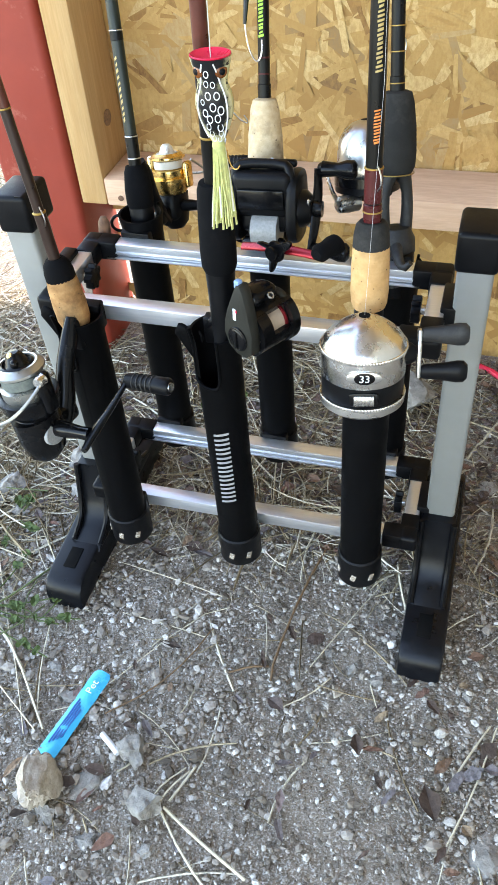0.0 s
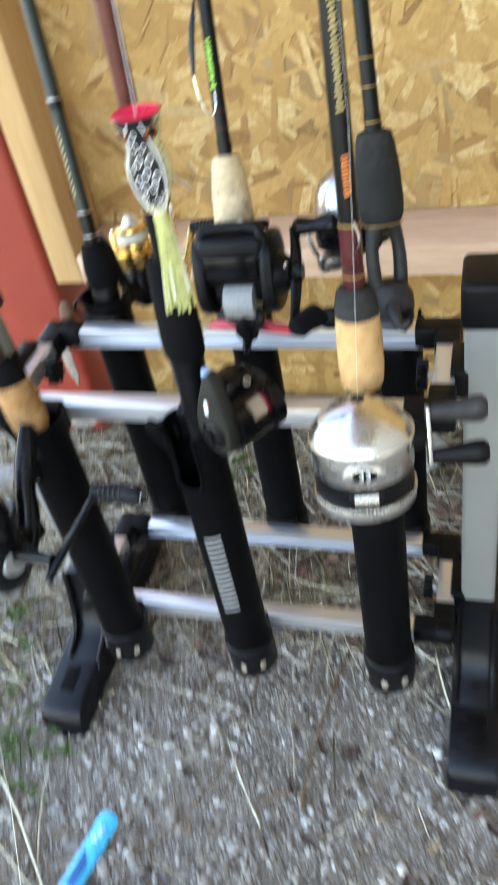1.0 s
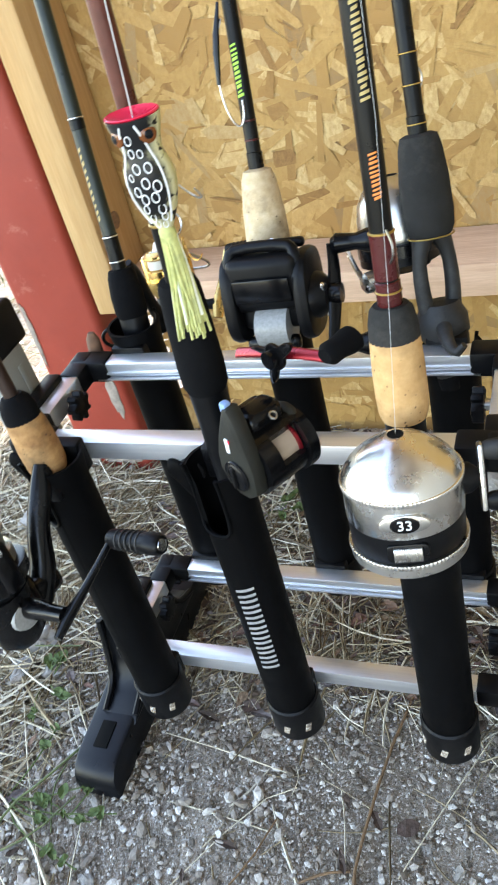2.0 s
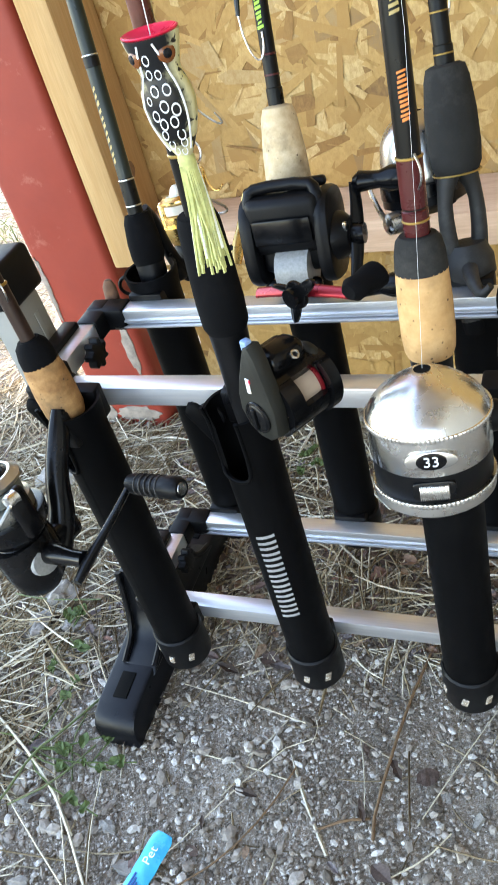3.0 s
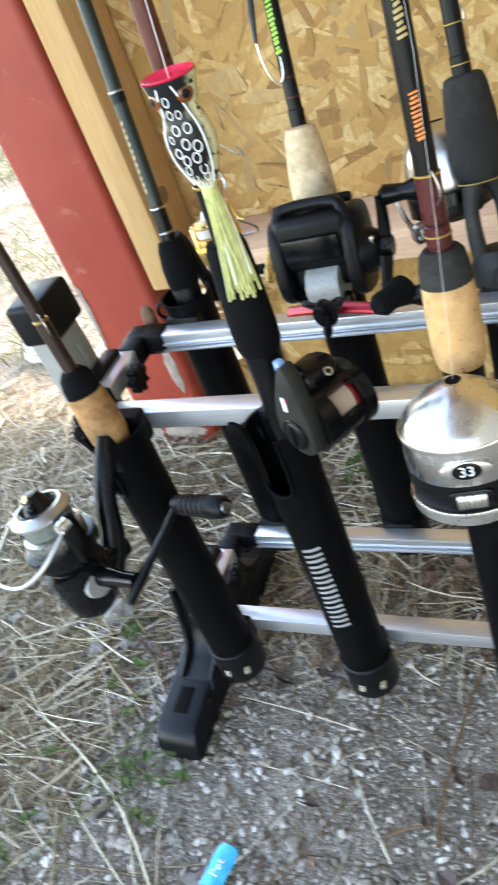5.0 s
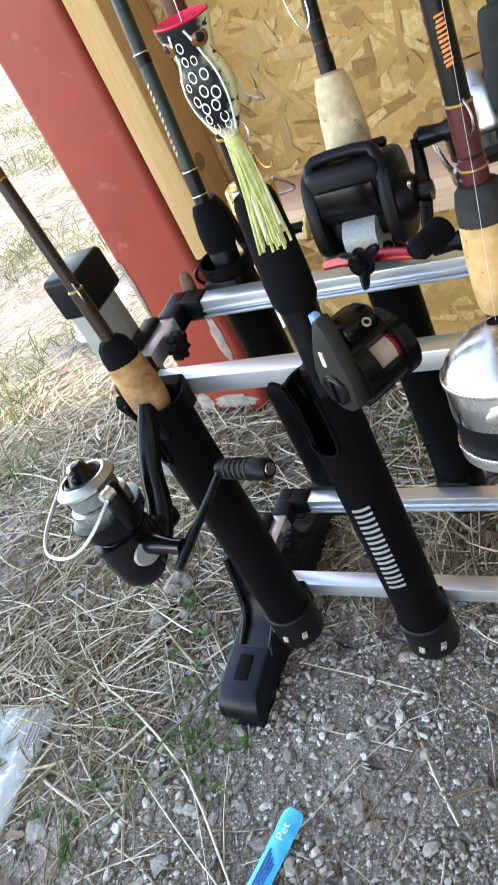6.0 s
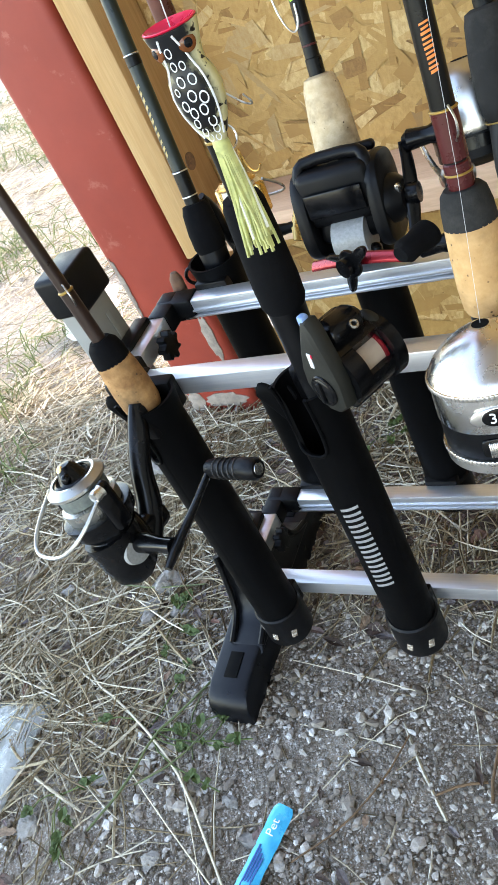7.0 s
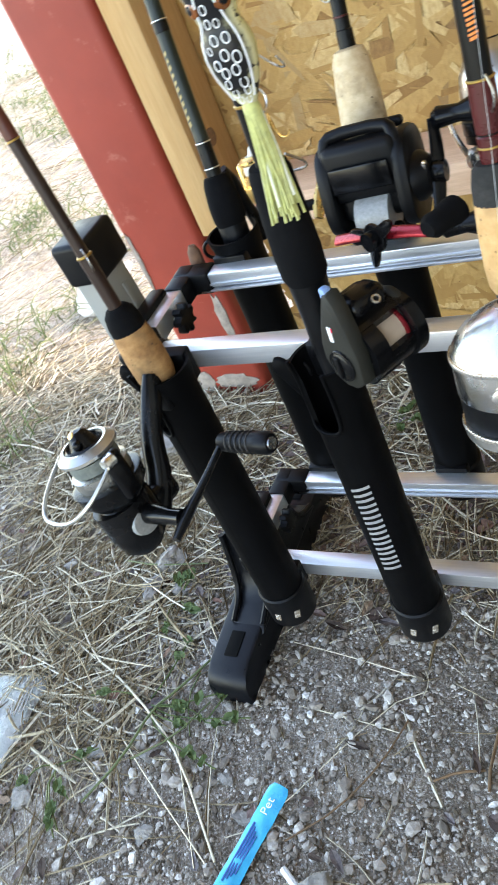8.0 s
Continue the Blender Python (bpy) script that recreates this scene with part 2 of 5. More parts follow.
def bx(sx, sy, sz, at=(0, 0, 0), bevel=0.001, turn=(0, 0, 0), bm=None, seg=2, taper=1.0):
    """A bevelled box, centred at a place; taper narrows its top."""
    own = bmesh.new()
    bmesh.ops.create_cube(own, size=1.0)
    for v in own.verts:
        k = taper if v.co.z > 0 else 1.0
        v.co = Vector((v.co.x * sx * k, v.co.y * sy * k, v.co.z * sz))
    if bevel:
        bmesh.ops.bevel(own, geom=list(own.edges), offset=min(bevel, 0.45 * min(sx, sy, sz)), segments=seg, profile=0.5, affect="EDGES")
    own.transform(pose(*at, *turn))
    return join(own, bm)


def join(own, bm):
    if bm is None:
        return own
    me = bpy.data.meshes.new("temporary")
    own.to_mesh(me)
    own.free()
    bm.from_mesh(me)
    bpy.data.meshes.remove(me)
    return bm


def lathe(profile, seg=32, m=None, bm=None, squash=1.0):
    """Turns (radius, height) pairs round z; ends are closed."""
    own = bmesh.new()
    rings = []
    for r, z in profile:
        rings.append([own.verts.new((r * math.cos(2 * math.pi * i / seg), squash * r * math.sin(2 * math.pi * i / seg), z)) for i in range(seg)])
    for a, b in zip(rings, rings[1:]):
        for i in range(seg):
            own.faces.new((a[i], a[(i + 1) % seg], b[(i + 1) % seg], b[i]))
    if profile[0] != profile[-1]:
        own.faces.new(rings[0][::-1])
        own.faces.new(rings[-1])
    else:
        bmesh.ops.remove_doubles(own, verts=own.verts, dist=1e-7)
    if m is not None:
        own.transform(m)
    return join(own, bm)


def sweep(points, radius, seg=10, bm=None, flat=1.0, smooth=0):
    """A round bar along points; radius is one number or one for each point."""
    pts = [Vector(p) for p in points]
    rad = list(radius) if isinstance(radius, (list, tuple)) else [radius] * len(pts)
    for _ in range(smooth):
        q, s = [pts[0]], [rad[0]]
        for i in range(len(pts) - 1):
            q += [pts[i].lerp(pts[i + 1], 0.25), pts[i].lerp(pts[i + 1], 0.75)]
            s += [rad[i] * 0.75 + rad[i + 1] * 0.25, rad[i] * 0.25 + rad[i + 1] * 0.75]
        pts, rad = q + [pts[-1]], s + [rad[-1]]
    own = bmesh.new()
    up = None
    rings = []
    for i, p in enumerate(pts):
        way = (pts[min(i + 1, len(pts) - 1)] - pts[max(i - 1, 0)]).normalized()
        if up is None:
            up = way.orthogonal().normalized()
        up = (up - way * up.dot(way)).normalized()
        side = way.cross(up)
        rings.append([own.verts.new(p + rad[i] * (math.cos(a) * up + flat * math.sin(a) * side)) for a in [2 * math.pi * k / seg for k in range(seg)]])
    for a, b in zip(rings, rings[1:]):
        for i in range(seg):
            own.faces.new((a[i], a[(i + 1) % seg], b[(i + 1) % seg], b[i]))
    own.faces.new(rings[0][::-1])
    own.faces.new(rings[-1])
    return join(own, bm)


def ring(radius, wire, m=None, bm=None, seg=24):
    prof = [(radius + wire * math.cos(a), wire * math.sin(a)) for a in [2 * math.pi * k / 8 for k in range(8)]]
    prof.append(prof[0])
    return lathe(prof, seg, m, bm)


def outline(pts, depth, bevel=0.001, m=None, bm=None):
    """A flat plate cut to an outline in x and z, of a depth along y."""
    own = bmesh.new()
    face = own.faces.new([own.verts.new((x, -depth / 2, z)) for x, z in pts])
    res = bmesh.ops.extrude_face_region(own, geom=[face])
    bmesh.ops.translate(own, verts=[g for g in res["geom"] if isinstance(g, bmesh.types.BMVert)], vec=(0, depth, 0))
    bmesh.ops.recalc_face_normals(own, faces=own.faces)
    if bevel:
        caps = [e for e in own.edges if abs(e.verts[0].co.y - e.verts[1].co.y) < 1e-9]
        bmesh.ops.bevel(own, geom=caps, offset=bevel, segments=2, profile=0.5, affect="EDGES")
    if m is not None:
        own.transform(m)
    return join(own, bm)


def ellipse(cx, cz, rx, rz, n=28, power=2.0):
    out = []
    for k in range(n):
        c, s = math.cos(2 * math.pi * k / n), math.sin(2 * math.pi * k / n)
        out.append((cx + rx * math.copysign(abs(c) ** (2 / power), c), cz + rz * math.copysign(abs(s) ** (2 / power), s)))
    return out


def lettering(text, size, depth, m):
    """Built-in font as a thin solid."""
    cu = bpy.data.curves.new("lettering", "FONT")
    cu.body, cu.size, cu.extrude, cu.align_x, cu.align_y = text, size, depth, "CENTER", "CENTER"
    ob = new("lettering", cu)
    me = bpy.data.meshes.new_from_object(ob.evaluated_get(bpy.context.evaluated_depsgraph_get()))
    bpy.data.objects.remove(ob)
    bm = bmesh.new()
    bm.from_mesh(me)
    bpy.data.meshes.remove(me)
    bm.transform(m)
    return bm


ALONG_X = pose(0, 0, 0, 0, 90, 0)      # turns z to x
ALONG_Y = pose(0, 0, 0, -90, 0, 0)     # turns z to y
TO_FRONT = pose(0, 0, 0, 90, 0, 0)     # turns z to -y


def shift(x, y, z):
    return Matrix.Translation((x, y, z))

# ---------------------------------------------------------------- the setting
WALL = 1.143          # front of the board wall
STEP = [i * 0.012 for i in range(-75, 76)]
GROW = [0.9 + 0.012 * 1.32 ** k for k in range(2, 31)]


def build_ground():
    xs = [-0.2 + v for v in [-g for g in reversed(GROW)] + STEP + GROW]
    ys = [0.8 + v for v in [-g for g in reversed(GROW)] + STEP + GROW]
    verts, faces = [], []
    for y in ys:
        for x in xs:
            p = Vector((x, y, 0))
            near = math.exp(-((x + 0.2) ** 2 + (y - 0.8) ** 2) / 4)
            z = near * (0.004 * noise.noise(p * 7) + 0.0025 * noise.noise(p * 31)) - 0.002
            verts.append((x, y, z))
    w = len(xs)
    for j in range(len(ys) - 1):
        for i in range(w - 1):
            a = j * w + i
            faces.append((a, a + 1, a + w + 1, a + w))
    me = bpy.data.meshes.new("ground")
    me.from_pydata(verts, [], faces)
    for poly in me.polygons:
        poly.use_smooth = True
    me.materials.append(M["soil"])
    tagged(new("ground", me), "dry gravelly earth scattered with straw", "ground", kind="structure")


build_ground()


def build_unseen_shelter():
    """Added, unseen roof and side wall that shade the rack from above and right."""
    # neutral grey, so that the chrome does not mirror a golden tint
    roof = wood("unseen_shelter_grey", (0.46, 0.43, 0.39), (0.36, 0.33, 0.29), "x")
    tagged(part("ceiling", bx(5.4, 2.9, 0.03, (2.35, -0.2, 2.5), 0), roof), "unseen grey roof added over the rack to shade it", "ceiling", kind="structure")
    tagged(part("wall_east_unseen", bx(0.02, 2.4, 2.7, (1.3, -0.07, 1.34), 0), roof), "unseen grey side wall added to block light from the right", "wall", kind="structure")


build_unseen_shelter()


def build_wall():
    wall = tagged(part("wall_north", bx(5.2, 0.012, 2.7, (2.44, WALL + 0.008, 1.34), 0), M["osb"]), "unpainted oriented strand board wall panel", "wall", kind="structure")
    rnd = random.Random(5)
    verts, faces = [], []
    for layer in range(6):
        for _ in range(760):
            cx, cz = rnd.uniform(-0.16, 0.75), rnd.uniform(-0.02, 1.15)
            length, width = rnd.uniform(0.04, 0.13), rnd.uniform(0.008, 0.036)
            if layer > 2:
                length, width = rnd.uniform(0.02, 0.075), rnd.uniform(0.004, 0.02)
            if layer == 5 and rnd.random() < 0.6:
                length, width = rnd.uniform(0.006, 0.03), rnd.uniform(0.0008, 0.003)
            ang = rnd.gauss(0.0, 0.75) + (math.pi / 2 if rnd.random() < 0.4 else 0)
            n = rnd.choice((4, 5, 6, 6))
            pts = [(-length / 2, -width / 2 * rnd.uniform(0.5, 1)), (length / 2, -width / 2 * rnd.uniform(0.4, 1)),
                   (length / 2 * rnd.uniform(0.8, 1.1), width / 2 * rnd.uniform(0.3, 1)), (-length / 2 * rnd.uniform(0.8, 1.1), width / 2)]
            if n > 4:
                pts.insert(2, (length / 2 * rnd.uniform(1.0, 1.25), width * rnd.uniform(-0.2, 0.2)))
            if n > 5:
                pts.append((-length / 2 * rnd.uniform(1.0, 1.25), width * rnd.uniform(-0.2, 0.2)))
            c, s = math.cos(ang), math.sin(ang)
            y = WALL + 0.0016 - layer * 0.00045 - rnd.random() * 0.0004
            tip, roll = rnd.uniform(-0.006, 0.006), rnd.uniform(-0.01, 0.01)
            base = len(verts)
            for u, v in pts:
                verts.append((cx + u * c - v * s, y + u * tip + v * roll, cz + u * s + v * c))
            faces.append(tuple(range(base, base + len(pts))))
    me = bpy.data.meshes.new("strand")
    me.from_pydata(verts, [], faces)
    me.materials.append(M["strand"])
    ob = new("strand", me)
    ob.parent = wall
    tagged(ob, "pressed wood strands of the board", kind="stuff")


build_wall()


def build_frame():
    bm = bx(0.038, 0.089, 2.44, (-0.169, WALL - 0.0465, 0.25 + 1.22), 0.003)
    stud = tagged(part("trim_stud", bm, M["stud"]), "pale planed softwood stud against the board wall", "stud", kind="structure")
    bm = lathe([(0.0, 0), (0.0105, 0.0), (0.0105, 0.0012), (0.0, 0.0016)], 20, shift(-0.150, 1.098, 0.352) @ ALONG_X)
    part("knot", bm, plain("knot_wood", (0.2, 0.11, 0.06), 0.7, vary=0.4, scale=300), stud, "dark round knot")
    # the girt, with a cut end against the stud
    bm = bx(3.4, 0.089, 0.038, (-0.1495 + 1.7, WALL - 0.0465, 0.269), 0.0022)
    girt = tagged(part("trim_girt", bm, M["girt"]), "pinkish rough-sawn horizontal wall girt", "girt", kind="structure")
    bm = lathe([(0, 0), (0.004, 0), (0.004, 0.001), (0, 0.0012)], 12, shift(-0.128, WALL - 0.0912, 0.262) @ TO_FRONT)
    part("knot", bm, M["rust"], girt, "small dark knot")
    # the red post
    bm = bx(0.112, 0.112, 3.0, (-0.2475, 1.104, 1.42), 0.011, seg=4)
    red = tagged(part("trim_post", bm, M["red"]), "red oxide painted square steel post", "post", kind="structure")
    rnd = random.Random(3)
    for cx, cz, rx, rz in ((-0.209, 0.132, 0.0085, 0.042), (-0.235, 0.02, 0.036, 0.014), (-0.285, 0.02, 0.014, 0.02), (-0.2935, 0.23, 0.004, 0.05)):
        pts = []
        for k in range(22):
            a = 2 * math.pi * k / 22
            f = rnd.uniform(0.75, 1.1)
            pts.append((cx + rx * f * math.cos(a), cz + rz * f * math.sin(a)))
        part("paint_chip", outline(pts, 0.0024, 0.0006, shift(0, 1.0478, 0)), M["chip"], red, "bare patch where the paint has flaked")


build_frame()

# ---------------------------------------------------------------- the rack
BASE = Vector((0.154, 0.72, 0.0))
LOW, HIGH = 0.116, 0.3645
FRONT, BACK = 0.671, 0.770
TUBE_R = 0.0198
rack = thing("rod_rack", Matrix.Translation(BASE), "black and silver rod rack with six tubes, standing on earth", "rod rack")


def on_rack(name, bm, material, parent=None, label="", smooth=40):
    bm.transform(Matrix.Translation(-BASE))
    return part(name, bm, material, parent or rack, label, smooth)


def build_posts():
    for x in (-0.0455, 0.3475):
        # the first upright leans out a little
        lean = 0.0 if x > 0.1 else 0.037
        post = on_rack("post", bx(0.029, 0.034, 0.325, (x - lean * 0.157, 0.720, 0.257), 0.004, seg=3, turn=(0, -math.degrees(lean), 0)), M["post"], label="silver rectangular upright")
        # narrow grooves down the side that faces the tubes
        s = 1 if x < 0.1 else -1
        on_rack("groove", bx(0.0012, 0.006, 0.29, (x - lean * 0.155 + s * 0.0145, 0.723, 0.255), 0.0004, turn=(0, -math.degrees(lean), 0)), M["post"], post)
        bm = bx(0.0345, 0.0455, 0.036, (x - lean * 0.33, 0.723, 0.4305), 0.0045, seg=4, turn=(0, -math.degrees(lean), 0))
        bx(0.006, 0.0012, 0.0012, (x - lean * 0.33 + 0.010, 0.7025, 0.4484), 0, bm=bm)
        on_rack("cap", bm, M["plastic"], post, "black rounded end cap")


def build_feet():
    for x in (-0.053, 0.349):
        # arched foot: side outline in y and z, extruded across x
        L = 0.142
        half = [(-L, 0.0), (-L, 0.016), (-L + 0.003, 0.026), (-L + 0.010, 0.034), (-L + 0.022, 0.038), (-0.075, 0.042), (-0.04, 0.046)]
        bm = outline(half + [(-y, z) for y, z in reversed(half)], 0.045, 0.0035, shift(x, 0.722, 0) @ pose(0, 0, 0, 0, 0, 90))
        xt = x + (0.007 if x < 0.1 else -0.002)
        half = [(-0.085, 0.035), (-0.078, 0.0425), (-0.058, 0.048), (-0.046, 0.058), (-0.038, 0.075), (-0.032, 0.1), (-0.0285, 0.122)]
        outline(half + [(-y, z) for y, z in reversed(half)], 0.036, 0.003, shift(xt, 0.722, 0) @ pose(0, 0, 0, 0, 0, 90), bm)
        foot = on_rack("foot", bm, M["foot"], label="black moulded plastic foot")
        for s in (-1, 1):
            bm = bx(0.0145, 0.027, 0.004, (x, 0.722 + s * 0.101, 0.0392), 0.0003, turn=(-s * 4.5, 0, 0))
            on_rack("slot", bm, M["hole"], foot)
            for dx in (xt - x - 0.0165, xt - x + 0.0165):
                bm = bmesh.new()
                sweep([(x + dx, 0.722 + s * 0.078, 0.043), (x + dx, 0.722 + s * 0.056, 0.052), (x + dx, 0.722 + s * 0.045, 0.066), (x + dx, 0.722 + s * 0.037, 0.095), (x + dx, 0.722 + s * 0.031, 0.123)], 0.0032, 8, bm, smooth=1)
                on_rack("rib", bm, M["plastic"], foot)


def build_rings():
    x0, x1 = -0.006, 0.301
    for z in (LOW, HIGH):
        on_rack("crossbar", bx(x1 - x0, 0.0155, 0.0155, ((x0 + x1) / 2, FRONT, z), 0.0009), M["aluminium"], label="brushed aluminium bar")
        bm = bx(x1 - x0, 0.0155, 0.0125, ((x0 + x1) / 2, BACK, z + 0.0015), 0.0009)
        bar = on_rack("crossbar", bm, M["aluminium"], label="grooved aluminium bar")
        on_rack("bar_lip", bx(x1 - x0, 0.0175, 0.0022, ((x0 + x1) / 2, BACK - 0.001, z - 0.0068), 0.0005), M["aluminium"], bar)
        on_rack("bar_rib", bx(x1 - x0, 0.004, 0.002, ((x0 + x1) / 2, BACK - 0.0072, z - 0.0015), 0.0005), M["aluminium"], bar)
        for side, x in ((-1, -0.020), (1, 0.319)):
            on_rack("side_rail", bx(0.0155, BACK - FRONT - 0.03, 0.0155, (x, (BACK + FRONT) / 2, z), 0.0009), M["aluminium"], label="short aluminium side rail")
            for y, s in ((FRONT, 1), (BACK, -1)):
                # elbow: two sleeves and a rounded outer corner
                bm = bx(0.034, 0.0195, 0.0195, (x - side * 0.0085, y, z), 0.0024)
                bx(0.0191, 0.034, 0.0187, (x, y + s * 0.0085, z), 0.0024, bm=bm)
                bx(0.0192, 0.0200, 0.0203, (x + side * 0.0008, y - s * 0.0008, z), 0.0045, bm=bm, seg=4)
                on_rack("corner_connector", bm, M["plastic"], label="black plastic elbow joint")
            # clamp on the post and its star knob
            on_rack("clamp", bx(0.014, 0.04, 0.024, (x + side * 0.0115, 0.723, z + 0.001), 0.002), M["plastic"], label="black clamp that holds the rail to the upright")
            bm = lathe([(0, 0), (0.004, 0), (0.004, 0.006), (0, 0.006)], 12, shift(x - side * 0.009, 0.722, z - 0.004) @ pose(0, 0, 0, 0, -side * 90, 0))
            knob = on_rack("stem", bm, M["steel"])
            prof = []
            for k in range(42):
                a = 2 * math.pi * k / 42
                r = 0.0105 + 0.0017 * math.copysign(min(1, abs(math.sin(3.5 * a)) * 2.0), math.sin(7 * a))
                prof.append((r * math.cos(a), r * math.sin(a)))
            bm = outline(prof, 0.008, 0.001, shift(x - side * 0.0165, 0.722, z - 0.004) @ pose(0, 0, 0, 0, 0, 90))
            on_rack("knob", bm, M["plastic"], label="lobed tightening knob")


def tube_wall(top, wide, deep):
    """An open tube wall with thickness, cut down on its front side, flared a little at the mouth."""
    bm = bmesh.new()
    seg = 72
    walls = []
    for r in (TUBE_R, TUBE_R - 0.0022):
        rings = [[], [], []]
        for i in range(seg):
            a = 2 * math.pi * i / seg
            # angle from the front (-y)
            d = abs((a + math.pi / 2 + math.pi) % (2 * math.pi) - math.pi)
            drop = deep * min(1.0, ((wide - d) / 0.14) ** 0.5) if d < wide else 0.0
            high = top - drop
            for ring_v, z, k in ((rings[0], 0.0, 0.0), (rings[1], min(top - 0.02, high - 0.004), 0.0), (rings[2], high, 0.0026 if drop < 0.004 else 0.0)):
                ring_v.append(bm.verts.new(((r + k) * math.cos(a), (r + k) * math.sin(a), z)))
        walls.append(rings)
    outer, inner = walls
    for i in range(seg):
        j = (i + 1) % seg
        for p, q in ((0, 1), (1, 2)):
            bm.faces.new((outer[p][i], outer[p][j], outer[q][j], outer[q][i]))
            bm.faces.new((inner[p][j], inner[p][i], inner[q][i], inner[q][j]))
        bm.faces.new((outer[2][i], outer[2][j], inner[2][j], inner[2][i]))
        bm.faces.new((outer[0][j], outer[0][i], inner[0][i], inner[0][j]))
    return bm


FRONT_X, BACK_X = (0.0208, 0.1465, 0.2745), (0.0205, 0.150, 0.2765)


def build_tubes():
    for row, xs, y, bar in ((0, FRONT_X, 0.6425, FRONT), (1, BACK_X, 0.799, BACK)):
        for k, x in enumerate(xs):
            turn = (0 if row == 0 else 180) + {(0, 0): -32, (0, 1): -28}.get((row, k), 0)
            place = shift(x, y, 0.09) @ pose(0, 0, 0, 0, 0, turn)
            top = 0.286 if row == 0 else 0.298 if k < 2 else 0.266
            bm = tube_wall(top, 0.5 if k == 0 else 0.8, 0.05)
            bm.transform(place)
            tube = on_rack("rod_tube", bm, M["tube"], label="black plastic rod tube with a cut-away mouth")
            # shoe at the foot of the tube, with drain holes
            r = TUBE_R + 0.0024
            bm = lathe([(r - 0.004, -0.006), (r - 0.0006, -0.006), (r, -0.005), (r, 0.030), (r - 0.0015, 0.0316), (TUBE_R - 0.001, 0.0316), (TUBE_R - 0.002, 0.0), (0.004, -0.002), (0.0, -0.002)], 36, place)
            shoe = on_rack("tube_shoe", bm, M["plastic"], tube, "slightly wider black end piece")
            for a in (-46, 6, 54):
                bm = bx(0.0052, 0.0014, 0.0088, (0, -r + 0.0001, 0.009), 0.0006, turn=(0, 14, 0))
                bm.transform(place @ pose(0, 0, 0, 0, 0, a - 12 - (turn if row == 0 else 0)))
                on_rack("drain_hole", bm, M["soil"], shoe, "small drain hole, pale ground seen through it")
            # saddles that grip the bars
            s = 1 if row == 0 else -1
            for z in (LOW, HIGH):
                bm = bx(0.030, 0.012, 0.026, (x, bar - s * 0.0125, z), 0.002)
                on_rack("saddle", bm, M["plastic"], tube)
            # rolled lip round the cut-away, a tongue beside it and a hook loop
            w = 0.5 if k == 0 else 0.8
            rr = TUBE_R + 0.0006
            low = top - 0.05
            path = [(e * (w + 0.02), z) for e, z in ((-1, top + 0.002), (-1, top - 0.012), (-1, low + 0.012), (-0.9, low + 0.003), (-0.6, low), (0, low), (0.6, low), (0.9, low + 0.003), (1, low + 0.012), (1, top - 0.012), (1, top + 0.002))]
            bm = sweep([((rr + (0.0025 if z > top else 0)) * math.sin(a), -(rr + (0.0025 if z > top else 0)) * math.cos(a), z) for a, z in path], 0.0014, 8, smooth=1)
            bm.transform(place)
            on_rack("mouth_lip", bm, M["tube"], tube)
            bm = sweep([(-0.0165, -0.0125, top - 0.030), (-0.0185, -0.0145, top - 0.014), (-0.0215, -0.0165, top - 0.004), (-0.0245, -0.0185, top + 0.0005), (-0.0262, -0.0195, top + 0.0015)], [0.002, 0.0055, 0.0068, 0.006, 0.0035], 12, smooth=1, flat=0.35)
            bm.transform(place)
            if row == 0:
                on_rack("tongue", bm, M["tube"], tube, "flared black lip")
            bm = ring(0.0085, 0.0016, place @ shift(-0.0255 if row == 0 else 0.0265, -0.004, top - 0.016) @ pose(0, 0, 0, 90, 0, 20))
            on_rack("hook_loop", bm, M["plastic"], tube)
            if (row, k) == (0, 1):
                # printed mark down the tube: plain slanted strokes in pairs
                bm = bmesh.new()
                for i in range(8):
                    z = 0.1795 - i * 0.0118
                    strokes = [(0.0031, 0.0027, 0.0145, 0.0), (-0.0031, 0.0027, 0.0145, 0.0)]
                    for dz, hh, ww, off in strokes:
                        n = 6
                        cols = []
                        for q in range(n + 1):
                            u = off + (q / n - 0.5) * ww
                            ang = -math.pi / 2 + u / TUBE_R
                            cols.append([((TUBE_R + 0.0004) * math.cos(ang), (TUBE_R + 0.0004) * math.sin(ang), z + dz + u * 0.3 + e * hh / 2) for e in (-1, 1)])
                        for p, q in zip(cols, cols[1:]):
                            bm.faces.new([bm.verts.new(v) for v in (p[0], q[0], q[1], p[1])])
                bm.transform(shift(x, y, 0.09) @ pose(0, 0, 0, 0, 0, 3))
                tagged(on_rack("printed_mark", bm, M["silver_print"], tube, "silver-white printed mark of slanted bars"), kind="stuff")
    # worn peg stuck behind the corner of the upper ring
    bm = lathe([(0, 0), (0.0062, 0), (0.0068, 0.02), (0.0058, 0.036), (0.003, 0.0415), (0, 0.042)], 16, shift(-0.018, BACK + 0.016, HIGH - 0.02) @ pose(0, 0, 0, -4, 3, 0), squash=0.8)
    on_rack("peg", bm, M["rust"], label="worn brown peg")


build_posts()
build_feet()
build_rings()
build_tubes()

# ---------------------------------------------------------------- the rods
ROD_GROUP = "rods in the rack"


def rod_frame(name, lo, hi, facing, label):
    """A rod's empty at the mouth of its tube: z runs up the rod, -y the way its reel faces."""
    lo, hi = Vector(lo), Vector(hi)
    z = (hi - lo).normalized()
    y = -(Vector((*facing, 0.0)))
    y = (y - z * y.dot(z)).normalized()
    x = y.cross(z)
    m = Matrix((x, y, z)).transposed().to_4x4()
    m.translation = lo
    return thing(name, m, label, "fishing rod", ROD_GROUP)


